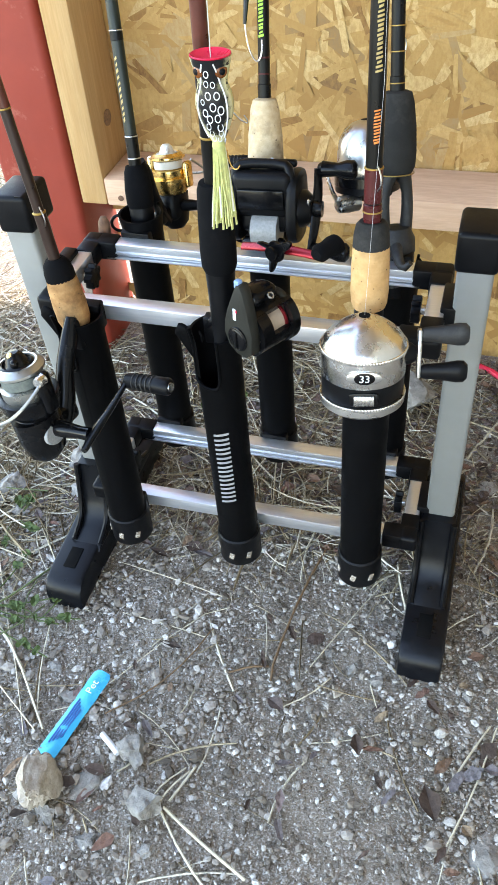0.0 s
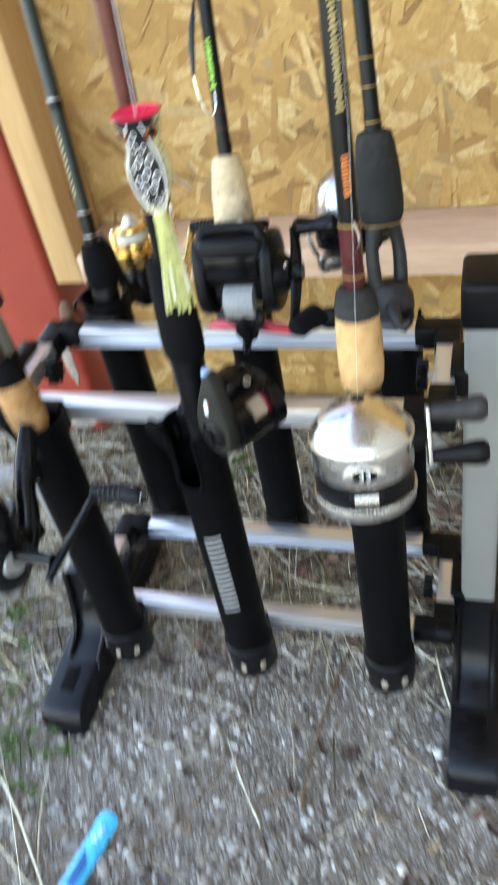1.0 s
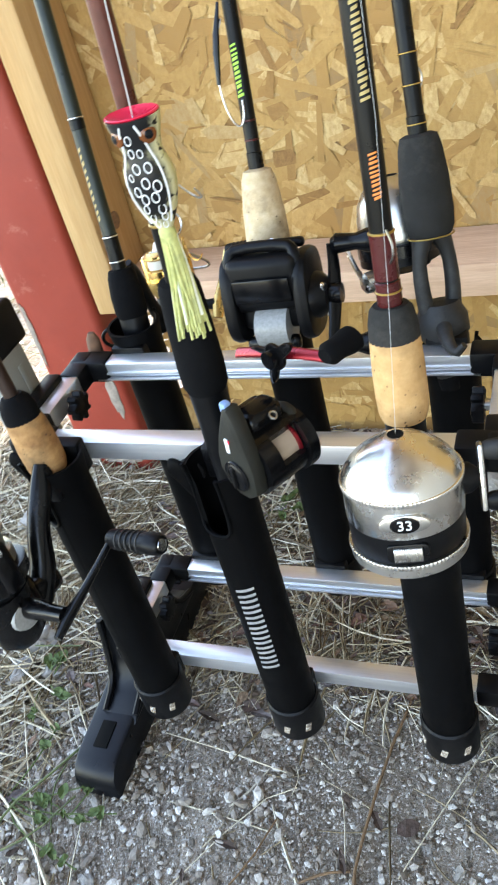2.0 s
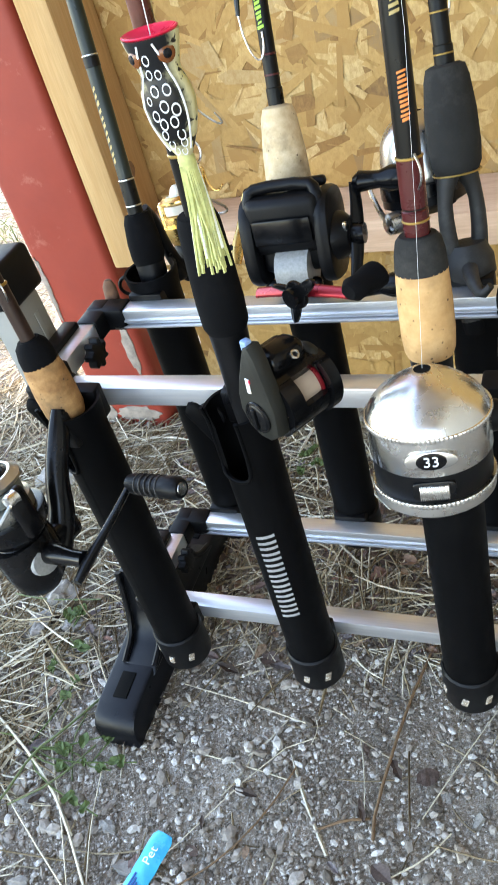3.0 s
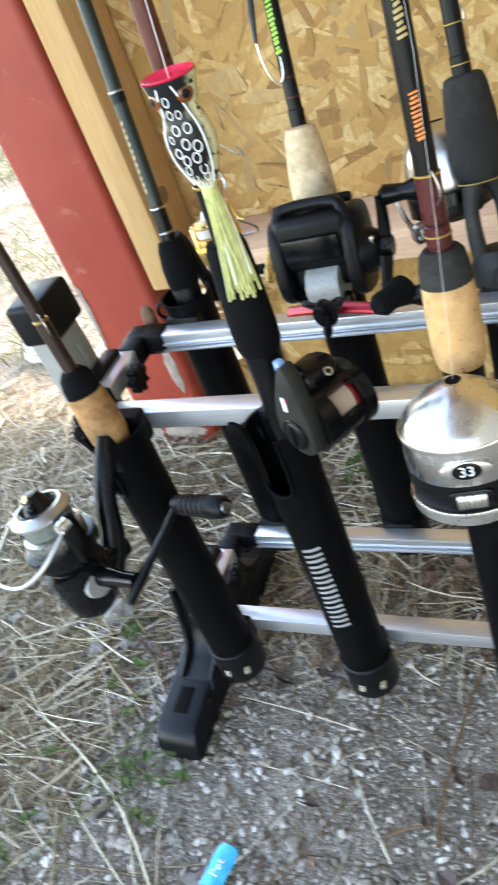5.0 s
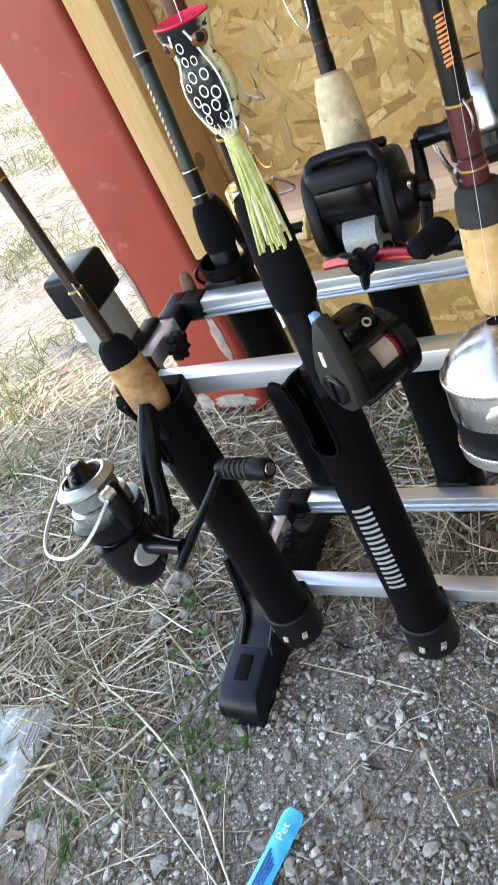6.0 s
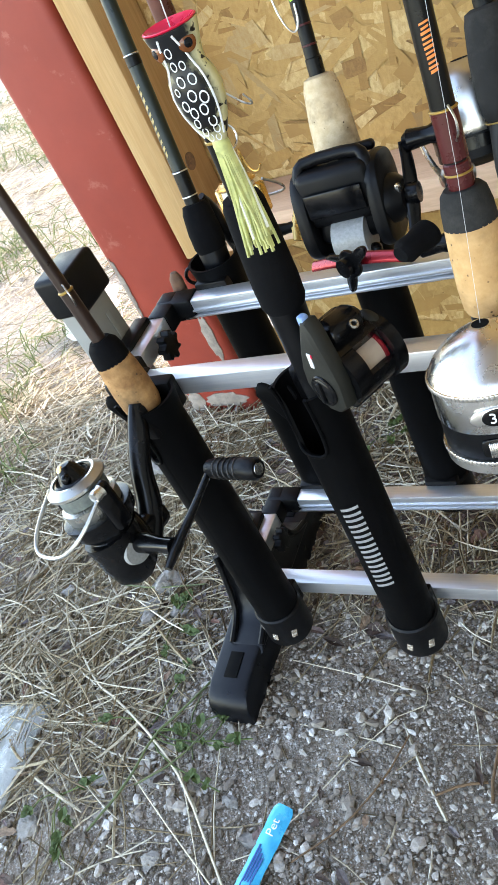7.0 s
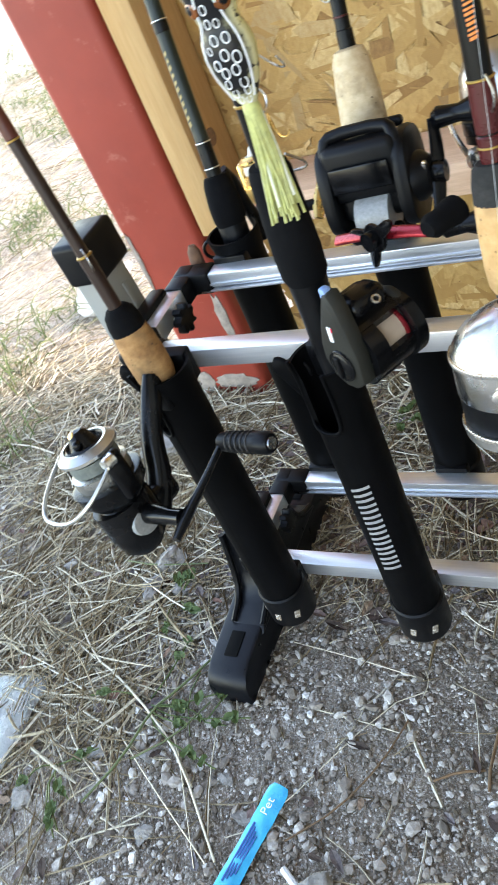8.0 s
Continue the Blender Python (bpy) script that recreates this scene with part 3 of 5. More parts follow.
def blank(rod, start, r0, r1, material, top=1.25):
    part("blank", lathe([(0, start), (r0, start), (r0 * 0.98, start + 0.15), (r1, start + 0.5), (r1 * 0.5, top), (0, top)], 18), material, rod)


def band(rod, z0, z1, r, material, name="wrap", label=""):
    e = min(0.0006, (z1 - z0) * 0.3)
    part(name, lathe([(0, z0), (r - e, z0), (r, z0 + e), (r, z1 - e), (r - e, z1), (0, z1)], 18), material, rod, label)


def butt(rod, r=0.009, length=0.04, material=None):
    """The rear handle inside the tube, and the reel seat above it."""
    part("rear_grip", lathe([(0, -length), (r * 0.8, -length), (r, -length + 0.01), (r * 0.9, -0.025), (r * 0.75, -0.012), (0, -0.012)], 20), material or M["foam"], rod)


def marks(rod, z0, z1, r, material, n, width, name="printed_mark", turn=0, label="printed mark of plain bars"):
    """Writing that runs along the rod, as bars that follow its round face."""
    bm = bmesh.new()
    rnd = random.Random(n * 7)
    step = (z1 - z0) / n
    for k in range(n):
        h = step * rnd.uniform(0.45, 0.75)
        w = width * rnd.uniform(0.6, 1.0)
        z = z0 + k * step
        q = 4
        cols = []
        for i in range(q + 1):
            a = -math.pi / 2 + radians(turn) + (i / q - 0.5) * w / r
            cols.append([((r + 0.0003) * math.cos(a), (r + 0.0003) * math.sin(a), z + zz + (i / q - 0.5) * step * 0.4) for zz in (0, h)])
        for a, b in zip(cols, cols[1:]):
            bm.faces.new([bm.verts.new(v) for v in (a[0], b[0], b[1], a[1])])
    tagged(part(name, bm, material, rod, label), kind="stuff")


def keeper(rod, z, r, a=0, material=None):
    """A small wire hook keeper."""
    bm = sweep([(0, -r, z), (0, -r - 0.004, z + 0.004), (0, -r - 0.005, z + 0.009), (0, -r - 0.003, z + 0.013), (0, -r + 0.0005, z + 0.016)], 0.0006, 6, smooth=1)
    bm.transform(pose(0, 0, 0, 0, 0, a))
    part("hook_keeper", bm, material or M["steel"], rod, "thin wire hook keeper")


def spinning_reel(rod, d, zc, body_mat, spool_mat, rotor_mat, knob_mat, handle, label, bail=True, line=None, arm_tilt=0.0, top=None, arm_mat=None):
    """A spinning reel that hangs d in front of the rod, its spool turned up; zc is the top of the rotor."""
    y = -d
    bm = bx(0.026, 0.034, 0.034, (0, y, zc - 0.024), 0.011, seg=4)
    lathe([(0, -0.037), (0.008, -0.036), (0.013, -0.030), (0.015, -0.018), (0.0155, 0.0), (0, 0.0)], 24, shift(0, y - 0.002, zc - 0.012), bm, squash=1.15)
    bx(0.012, 0.03, 0.016, (0, y + 0.02, zc - 0.03), 0.005, seg=3, bm=bm)
    reel = part("reel", bm, body_mat, rod, label)
    part("stem", sweep([(0, y + 0.016, zc - 0.036), (0, y + 0.028, zc - 0.024), (0, y + 0.038, zc + 0.0), (0, -0.020, zc + 0.018), (0, -0.0125, zc + 0.03)], [0.008, 0.008, 0.0065, 0.0068, 0.004], 12, smooth=2, flat=0.75), body_mat, reel)
    part("reel_foot", bx(0.009, 0.006, 0.024, (0, -0.013, zc + 0.016), 0.002), M["plastic"], reel)
    part("side_plate", lathe([(0, 0), (0.0085, 0), (0.008, 0.0025), (0, 0.003)], 20, shift(0.0125, y - 0.002, zc - 0.026) @ ALONG_X, squash=1.2), M["line_grey"], reel, "worn pale side plate")
    # rotor cup with two arms
    bm = lathe([(0, -0.012), (0.0145, -0.012), (0.0205, -0.004), (0.0215, 0.004), (0.0195, 0.0045), (0, 0.0035)], 32, shift(0, y, zc))
    bx(0.007, 0.012, 0.03, (0.0205, y - 0.002, zc + 0.009), 0.003, bm=bm, seg=3)
    bx(0.007, 0.012, 0.026, (-0.0205, y - 0.002, zc + 0.007), 0.003, bm=bm, seg=3)
    part("rotor", bm, rotor_mat, reel)
    # spool: skirt, line, lip and drag knob
    bm = lathe([(0, 0.004), (0.0165, 0.004), (0.0172, 0.006), (0.0172, 0.012), (0.0135, 0.0135), (0.0128, 0.021), (0.0165, 0.0225), (0.018, 0.0235), (0.018, 0.0252), (0.0158, 0.0268), (0.014, 0.0285), (0.0125, 0.0285), (0.0122, 0.0268), (0, 0.0268)], 40, shift(0, y, zc))
    spool = part("spool", bm, spool_mat, reel)
    part("line", lathe([(0.0, 0.0136), (0.0148, 0.0138), (0.0150, 0.0175), (0.0148, 0.0212), (0.0, 0.0214)], 32, shift(0, y, zc)), line or M["line_clear"], reel, "wound fishing line")
    bm = lathe([(0, 0.0262), (0.0118, 0.0262), (0.0122, 0.0278), (0.0104, 0.0288), (0.0096, 0.0272), (0.0078, 0.029), (0.0058, 0.0345), (0.0036, 0.0368), (0.0, 0.0372)], 28, shift(0, y, zc))
    bx(0.0052, 0.0195, 0.0062, (0, y, zc + 0.0312), 0.0026, bm=bm, seg=3, turn=(0, 0, 35))
    knob = part("drag_knob", bm, top or knob_mat, reel)
    part("knob_screw", lathe([(0, 0), (0.0024, 0), (0.002, 0.0012), (0, 0.0016)], 14, shift(0, y - 0.0032, zc + 0.0355) @ pose(0, 0, 0, 40, 0, 0)), M["gold"], knob, "brass screw")
    if bail:
        pts = []
        for k in range(15):
            a = math.pi * (k / 14)
            c = math.copysign(abs(math.cos(a)) ** 0.72, math.cos(a))
            f = math.sin(a) ** 0.72
            pts.append((0.0245 * c - 0.008 * f, y - 0.004 - 0.033 * f, zc + 0.021 - 0.020 * f))
        part("bail", sweep(pts, 0.0012, 8, smooth=1), M["pearl"], reel, "bent wire bail")
        part("line_roller", lathe([(0, 0), (0.0034, 0), (0.004, 0.002), (0.0034, 0.0042), (0.004, 0.0065), (0, 0.0068)], 16, shift(0.0225, y - 0.006, zc + 0.0205) @ ALONG_Y @ shift(0, 0, -0.003)), M["chrome"], reel)
    # crank
    s = handle
    part("crank_shaft", lathe([(0, 0), (0.0062, 0), (0.0058, 0.012), (0.0045, 0.024), (0.005, 0.033), (0, 0.0335)], 18, shift(s * 0.011, y + 0.001, zc - 0.024) @ pose(0, 0, 0, 0, s * 90, 0)), body_mat, reel)
    ca, sa = math.cos(arm_tilt), math.sin(arm_tilt)
    ax, hub = s * 0.046, (y + 0.001, zc - 0.024)
    end = (hub[0] + 0.047 * sa, hub[1] + 0.047 * ca)
    low = (hub[0] - 0.013 * sa, hub[1] - 0.013 * ca)
    part("crank_arm", sweep([(ax, low[0], low[1]), (ax, hub[0], hub[1]), (ax + s * 0.003, (hub[0] + end[0]) / 2, (hub[1] + end[1]) / 2), (ax + s * 0.004, end[0], end[1])], [0.004, 0.0062, 0.0042, 0.0036], 12, flat=0.55, smooth=1), arm_mat or knob_mat, reel)
    km = shift(ax + s * 0.004, end[0], end[1]) @ pose(0, 0, 0, 0, s * 90, 0)
    knob = part("crank_knob", lathe([(0, 0), (0.005, 0), (0.0058, 0.004), (0.0054, 0.014), (0.0062, 0.027), (0.0064, 0.035), (0.005, 0.0372), (0, 0.0372)], 22, km), M["plastic"], reel, "black rubber crank knob")
    for q in range(5):
        part("grip_rib", ring(0.0056 + 0.0001 * q, 0.0006, km @ shift(0, 0, 0.0075 + q * 0.004), seg=18), M["rubber"], knob)
    part("end_disc", lathe([(0, 0), (0.0036, 0), (0.0034, 0.0006), (0, 0.0007)], 18, km @ shift(0, 0, 0.0371)), M["steel"], knob, "bare metal end disc")
    return reel


def spincast_reel(rod, d, z0, r, shell, label, sharp=True):
    """A closed-face reel, its nose up, d in front of the rod; z0 is its lower rim."""
    y = -d
    k = r / 0.031
    if sharp:
        prof = [(0.0032, 0.0665), (0.0040, 0.0673), (0.0050, 0.0672), (0.0062, 0.0666), (0.010, 0.0650), (0.015, 0.0622), (0.0195, 0.0592), (0.0237, 0.0558), (0.0272, 0.0521), (0.0295, 0.0486), (0.0305, 0.0464), (0.0308, 0.0455)]
    else:
        prof = [(0.005, 0.066), (0.006, 0.067), (0.009, 0.0665), (0.016, 0.064), (0.0235, 0.0575), (0.0285, 0.048), (0.0305, 0.036), (0.0308, 0.022), (0.0308, 0.016)]
    inner = [(max(a - 0.001, 0.0018), b - 0.0012) for a, b in reversed(prof)]
    low = prof[-1][1]
    bm = lathe([(a * k, b * k) for a, b in prof + inner + [prof[0]]], 48, shift(0, y, z0))
    reel = part("reel", bm, shell, rod, label)
    part("line_hole", lathe([(0, prof[0][1] * k - 0.002), (prof[0][0] * k * 1.25, prof[0][1] * k - 0.002), (prof[0][0] * k * 1.3, prof[0][1] * k + 0.0012), (0, prof[0][1] * k + 0.0009)], 20, shift(0, y, z0)), M["hole"], reel, "dark line opening")
    part("inner_cone", lathe([(0, low * k), (0.029 * k, low * k), (0.02 * k, (low + 0.006) * k), (0.0045 * k, prof[0][1] * k - 0.008), (0, prof[0][1] * k - 0.0075)], 24, shift(0, y, z0)), M["plastic"], reel)
    # knurled rims
    for zz in ((low - 0.0005, 0.0075) if sharp else (0.003,)):
        pts = []
        n = 180
        for i in range(n):
            a = 2 * math.pi * i / n
            rr = (0.0316 if i % 2 else 0.0311) * k
            pts.append((rr * math.cos(a), rr * math.sin(a)))
        part("knurled_rim", outline(pts, 0.0026 * k, 0.0003, shift(0, y, z0 + zz * k) @ pose(0, 0, 0, 90, 0, 0)), shell, reel)
    if sharp:
        part("collar", lathe([(0, 0.0245), (0.0302, 0.0245), (0.0306, 0.0252), (0.0304, 0.0440), (0, 0.0440)], 48, shift(0, y, z0)), shell, reel)
        part("black_band", lathe([(0, 0.009), (0.0296, 0.009), (0.03, 0.0095), (0.03, 0.0242), (0, 0.0245)], 48, shift(0, y, z0)), M["plastic"], reel, "matt black band")
        part("base", lathe([(0, -0.008), (0.018, -0.008), (0.027, -0.002), (0.0309, 0.0015), (0.0311, 0.0055), (0.0311, 0.0088), (0, 0.009)], 48, shift(0, y, z0)), M["steel"], reel)
        # oval plate with the number
        bm = outline(ellipse(0, 0, 0.0125, 0.0052, 30), 0.0022, 0.0005, shift(0, y - 0.0303, z0 + 0.0345))
        plate = part("name_plate", bm, M["steel"], reel, "oval metal plate")
        part("plate_field", outline(ellipse(0, 0, 0.0072, 0.0046, 28), 0.0012, 0.0003, shift(0, y - 0.0314, z0 + 0.0345)), M["gloss"], plate)
        bm = lettering("33", 0.0078, 0.0002, shift(0, y - 0.0323, z0 + 0.0345) @ pose(0, 0, 0, 90, 0, 0))
        part("number", bm, M["white"], plate, "white number 33")
        for sx in (-0.0098, 0.0098):
            part("rivet", lathe([(0, 0), (0.0011, 0), (0.0008, 0.0006), (0, 0.0008)], 12, shift(sx, y - 0.0306, z0 + 0.0345) @ TO_FRONT), M["chrome"], plate)
        part("button_window", outline(ellipse(0, 0, 0.0105, 0.0052, 30, 5), 0.004, 0.0006, shift(0, y - 0.0286, z0 + 0.0168)), M["gloss"], reel)
        bm = bmesh.new()
        for i in range(15):
            xx = -0.0066 + i * 0.00094
            bx(0.00065, 0.0046, 0.0076, (xx, y - 0.0308, z0 + 0.0168), 0.0003, bm=bm, seg=1)
        bx(0.0142, 0.004, 0.0072, (0, y - 0.0305, z0 + 0.0168), 0.0008, bm=bm)
        part("thumb_button", bm, M["chrome"], reel, "ribbed metal thumb wheel")
    else:
        part("base", lathe([(0, -0.008), (0.016, -0.008), (0.026, -0.002), (0.0302, 0.0), (0.0302, 0.0158), (0, 0.016)], 40, shift(0, y, z0)), M["plastic"], reel)
        marks_m = lathe([(0.0303, 0.006), (0.0309, 0.006), (0.0309, 0.0145), (0.0303, 0.0145), (0.0303, 0.006)], 40, shift(0, y, z0))
        part("label_band", marks_m, M["gloss"], reel, "black label band")
    part("reel_foot", bx(0.012, d - 0.018, 0.028, (0, y / 2 - 0.003, z0 + 0.012), 0.004), M["plastic"], reel)
    return reel


# --- front, first: brown spinning rod
rod = rod_frame("fishing_rod", (0.0178, 0.6395, 0.38), (-0.0075, 0.658, 0.565), (-0.2, -1.0), "brown spinning rod with worn cork grip and black reel")
butt(rod, 0.009)
blank(rod, 0.04, 0.0044, 0.0032, M["blank_brown"])
part("foregrip", lathe([(0, -0.012), (0.0125, -0.012), (0.0142, -0.006), (0.0146, 0.008), (0.0138, 0.024), (0.0125, 0.033), (0, 0.033)], 28), M["cork_worn"], rod, "stained cork foregrip")
part("winding_check", lathe([(0, 0.031), (0.0128, 0.031), (0.0126, 0.038), (0.011, 0.045), (0.0075, 0.049), (0, 0.05)], 24), M["foam"], rod, "crumbling black foam collar")
part("reel_seat", lathe([(0, -0.034), (0.009, -0.034), (0.0095, -0.013), (0.0118, -0.012), (0, -0.012)], 24), M["plastic"], rod)
band(rod, 0.048, 0.088, 0.0051, M["blank_brown"])
band(rod, 0.0875, 0.0895, 0.0056, M["gold_line"], "trim")
for z in (0.168, 0.193, 0.255):
    band(rod, z, z + 0.0014, 0.0049, M["gold_line"], "trim")
band(rod, 0.1694, 0.193, 0.0047, M["blank_red"])
marks(rod, 0.222, 0.25, 0.0042, M["print_gold"], 7, 0.004)
keeper(rod, 0.078, 0.005, 60)
reel = spinning_reel(rod, 0.073, -0.033, M["gloss"], M["pearl"], M["gloss"], M["gloss"], 1, "black and silver spinning reel with folded-down bail", arm_tilt=1.2, line=M["line_green"])
reel.scale = (1.18, 1.18, 1.18)
reel.location = Vector((0, -0.055, -0.028)) * -0.18 + Vector((0.0075, -0.0055, -0.001))

# --- front, second: copper coloured casting rod with the lure
rod = rod_frame("fishing_rod", (0.1545, 0.644, 0.38), (0.1555, 0.655, 0.63), (0.86, -0.5), "copper-brown casting rod with black low-profile reel")
butt(rod, 0.009)
blank(rod, 0.11, 0.0056, 0.004, M["blank_red"])
part("foregrip", lathe([(0, 0.052), (0.0122, 0.052), (0.0138, 0.056), (0.0142, 0.07), (0.0134, 0.095), (0.0122, 0.118), (0.0105, 0.123), (0, 0.124)], 28), M["foam"], rod, "black foam foregrip")
part("reel_seat", lathe([(0, -0.03), (0.009, -0.03), (0.0105, 0.0), (0.011, 0.03), (0.0118, 0.05), (0.0118, 0.053), (0, 0.053)], 24), M["plastic"], rod)
band(rod, 0.121, 0.20, 0.0061, M["blank_black"])
band(rod, 0.155, 0.157, 0.0066, M["gold_line"], "trim")
part("trigger", sweep([(0, 0.010, 0.0), (0, 0.018, -0.004), (0, 0.024, -0.012)], [0.005, 0.004, 0.003], 10, smooth=1, flat=0.7), M["plastic"], rod)
part("guide_ring", ring(0.0062, 0.0007, shift(-0.001, -0.012, 0.158) @ pose(0, 0, 0, 70, 20, 0)), M["chrome"], rod, "pale wire ring")

# its low-profile reel: spool across x, hood forward
reel = part("reel", bx(0.03, 0.022, 0.046, (0, -0.021, 0.02), 0.008, seg=4), M["gloss"], rod, "black low-profile casting reel with a red crank")
reel.location = (0.006, -0.0115, 0.006)
reel.scale = (0.92, 0.92, 0.95)
tear = [(-0.015, -0.014), (-0.006, -0.0205), (0.004, -0.0205), (0.0135, -0.015), (0.0185, -0.004), (0.0175, 0.008), (0.0125, 0.022), (0.006, 0.036), (0.001, 0.046), (-0.004, 0.047), (-0.008, 0.04), (-0.0125, 0.022), (-0.0165, 0.004)]
for s in (-1, 1):
    m = shift(-0.0225 if s < 0 else 0.0195, -0.030, 0.012) @ pose(0, 0, 0, 0, 0, 90)
    side = part("side_plate", outline(tear if s < 0 else ellipse(0.001, 0.002, 0.0178, 0.021, 30), 0.012 if s < 0 else 0.009, 0.0035, m), M["olive"], reel, "dark olive-black teardrop side plate")
    if s < 0:
        m2 = shift(-0.0292, -0.030, 0.009) @ pose(0, 0, 0, 0, -90, 0)
        part("cap_ring", ring(0.0098, 0.0012, m2), M["gloss"], side)
        bm = lathe([(0, 0), (0.009, 0), (0.0092, 0.0012), (0.008, 0.002), (0, 0.002)], 28, m2)
        part("cap", bm, M["gloss"], side)
        part("cap_bar", bx(0.0022, 0.003, 0.015, (-0.0318, -0.030, 0.009), 0.0008), M["plastic"], side)
        part("printed_mark", bx(0.0008, 0.0034, 0.0105, (-0.0287, -0.0275, 0.031), 0.0002, turn=(3, 0, 0)), M["white"], side, "small white printed mark")
        part("printed_mark", bx(0.0008, 0.0014, 0.0026, (-0.0287, -0.0297, 0.0345), 0.0002, turn=(3, 0, 0)), M["red_plastic"], side, "small red printed mark")
        part("release_tab", bx(0.006, 0.006, 0.008, (-0.0235, -0.029, 0.057), 0.0016), M["blue_clip"], side, "blue-grey release tab")
part("spool", lathe([(0, 0.0125), (0.0162, 0.0125), (0.0165, 0.0135), (0.0162, 0.0145), (0, 0.0145)], 36, shift(0, -0.031, 0.010) @ ALONG_X), M["red_metal"], reel, "red spool rim")
part("line", lathe([(0, -0.008), (0.0142, -0.008), (0.0145, 0.002), (0.0142, 0.0124), (0, 0.0124)], 36, shift(0, -0.031, 0.010) @ ALONG_X), M["line_tan"], reel, "pale tan line on the spool")
part("hood", bx(0.032, 0.022, 0.018, (0, -0.0265, 0.036), 0.0085, seg=4), M["gloss"], reel)


def spool_frame(a0, a1, x0, x1, r0, r1):
    """A curved shell round the spool, from one angle to another."""
    bm = bmesh.new()
    rows = []
    for i in range(15):
        a = radians(a0 + (a1 - a0) * i / 14)
        rows.append([bm.verts.new((x, -0.031 - r * math.cos(a), 0.010 + r * math.sin(a))) for x, r in ((x0, r0), (x0, r1), (x1, r1), (x1, r0))])
    for p, q in zip(rows, rows[1:]):
        for i in range(4):
            bm.faces.new((p[i], p[(i + 1) % 4], q[(i + 1) % 4], q[i]))
    bm.faces.new(rows[0])
    bm.faces.new(rows[-1][::-1])
    bmesh.ops.bevel(bm, geom=[e for e in bm.edges if e.calc_face_angle(0) > 0.9], offset=0.0012, segments=2, profile=0.5, affect="EDGES")
    return bm


part("frame_bridge", spool_frame(60, 150, -0.018, 0.019, 0.015, 0.0222), M["gloss"], reel)
part("frame_bridge", spool_frame(-110, 2, -0.018, 0.019, 0.015, 0.0205), M["gloss"], reel)
part("frame_cheek", spool_frame(-4, 64, -0.0185, -0.0065, 0.013, 0.0212), M["gloss"], reel)
part("frame_cheek", spool_frame(-60, 100, 0.0152, 0.0235, 0.012, 0.0225), M["gloss"], reel)
part("thumb_bar", bx(0.028, 0.008, 0.01, (0, -0.03, -0.012), 0.003, seg=3), M["plastic"], reel)
part("line_guide", ring(0.0024, 0.0009, shift(0.002, -0.0395, 0.040) @ pose(0, 0, 0, 40, 0, 0)), M["steel"], reel)
star = []
for k in range(60):
    a = 2 * math.pi * k / 60
    rr = 0.009 + 0.0135 * max(0.0, math.cos(2.5 * a)) ** 4
    star.append((rr * math.cos(a), rr * math.sin(a)))
part("star_drag", outline(star, 0.0034, 0.0012, shift(0.027, -0.022, 0.063) @ pose(0, 0, 0, 0, 0, 90)), M["gloss"], reel, "black star drag wheel")
part("crank_shaft", lathe([(0, 0), (0.006, 0), (0.005, 0.012), (0, 0.0125)], 16, shift(0.020, -0.022, 0.063) @ ALONG_X), M["gloss"], reel)
part("crank_arm", sweep([(0.037, -0.062, 0.068), (0.036, -0.042, 0.0655), (0.034, -0.022, 0.0625), (0.032, 0.002, 0.057), (0.031, 0.024, 0.051)], [0.0036, 0.0036, 0.0044, 0.0036, 0.0036], 12, smooth=1, flat=0.35), M["red_metal"], reel, "red anodised crank arm")
part("arm_screw", lathe([(0, 0), (0.0022, 0), (0.002, 0.001), (0, 0.0013)], 14, shift(0.0345, -0.060, 0.0698) @ pose(0, 0, 0, 0, -90, 0)), M["steel"], reel, "steel knob screw")
for yy, zz in ((-0.062, 0.071),):
    part("crank_knob", lathe([(0, 0), (0.0045, 0), (0.007, 0.004), (0.0066, 0.012), (0.008, 0.02), (0.0078, 0.025), (0.005, 0.0275), (0, 0.0278)], 20, shift(0.0325, yy, zz) @ ALONG_X, squash=1.2), M["foam"], reel, "black foam crank knob")

# --- front, third: black rod with closed-face chrome reel
rod = rod_frame("fishing_rod", (0.2765, 0.621, 0.38), (0.2700, 0.657, 0.615), (0.2, -1.0), "black rod with clean cork grip and chrome closed-face reel")
butt(rod, 0.009)
blank(rod, 0.10, 0.0058, 0.0045, M["blank_black"])
part("reel_seat", lathe([(0, -0.03), (0.009, -0.03), (0.0105, 0.0), (0.011, 0.048), (0, 0.048)], 24), M["plastic"], rod)
part("foregrip", lathe([(0, 0.045), (0.0118, 0.045), (0.0132, 0.049), (0.0139, 0.058), (0.0138, 0.075), (0.013, 0.092), (0, 0.092)], 28), M["cork"], rod, "clean cork foregrip")
part("winding_check", lathe([(0, 0.0915), (0.0131, 0.0915), (0.0126, 0.1), (0.0112, 0.107), (0.009, 0.1095), (0, 0.11)], 24), M["foam_grey"], rod, "grey foam collar")
band(rod, 0.108, 0.122, 0.0064, M["wrap_red"])
band(rod, 0.116, 0.1172, 0.0069, M["gold_line"], "trim")
band(rod, 0.1225, 0.146, 0.0062, M["wrap_red"])
band(rod, 0.1455, 0.1468, 0.0067, M["gold_line"], "trim")
marks(rod, 0.163, 0.185, 0.0059, M["print_orange"], 11, 0.0045, turn=6)
marks(rod, 0.206, 0.262, 0.0056, M["print_gold"], 22, 0.0045, turn=6, label="gold printed mark of plain bars")
keeper(rod, 0.132, 0.0062, 25)
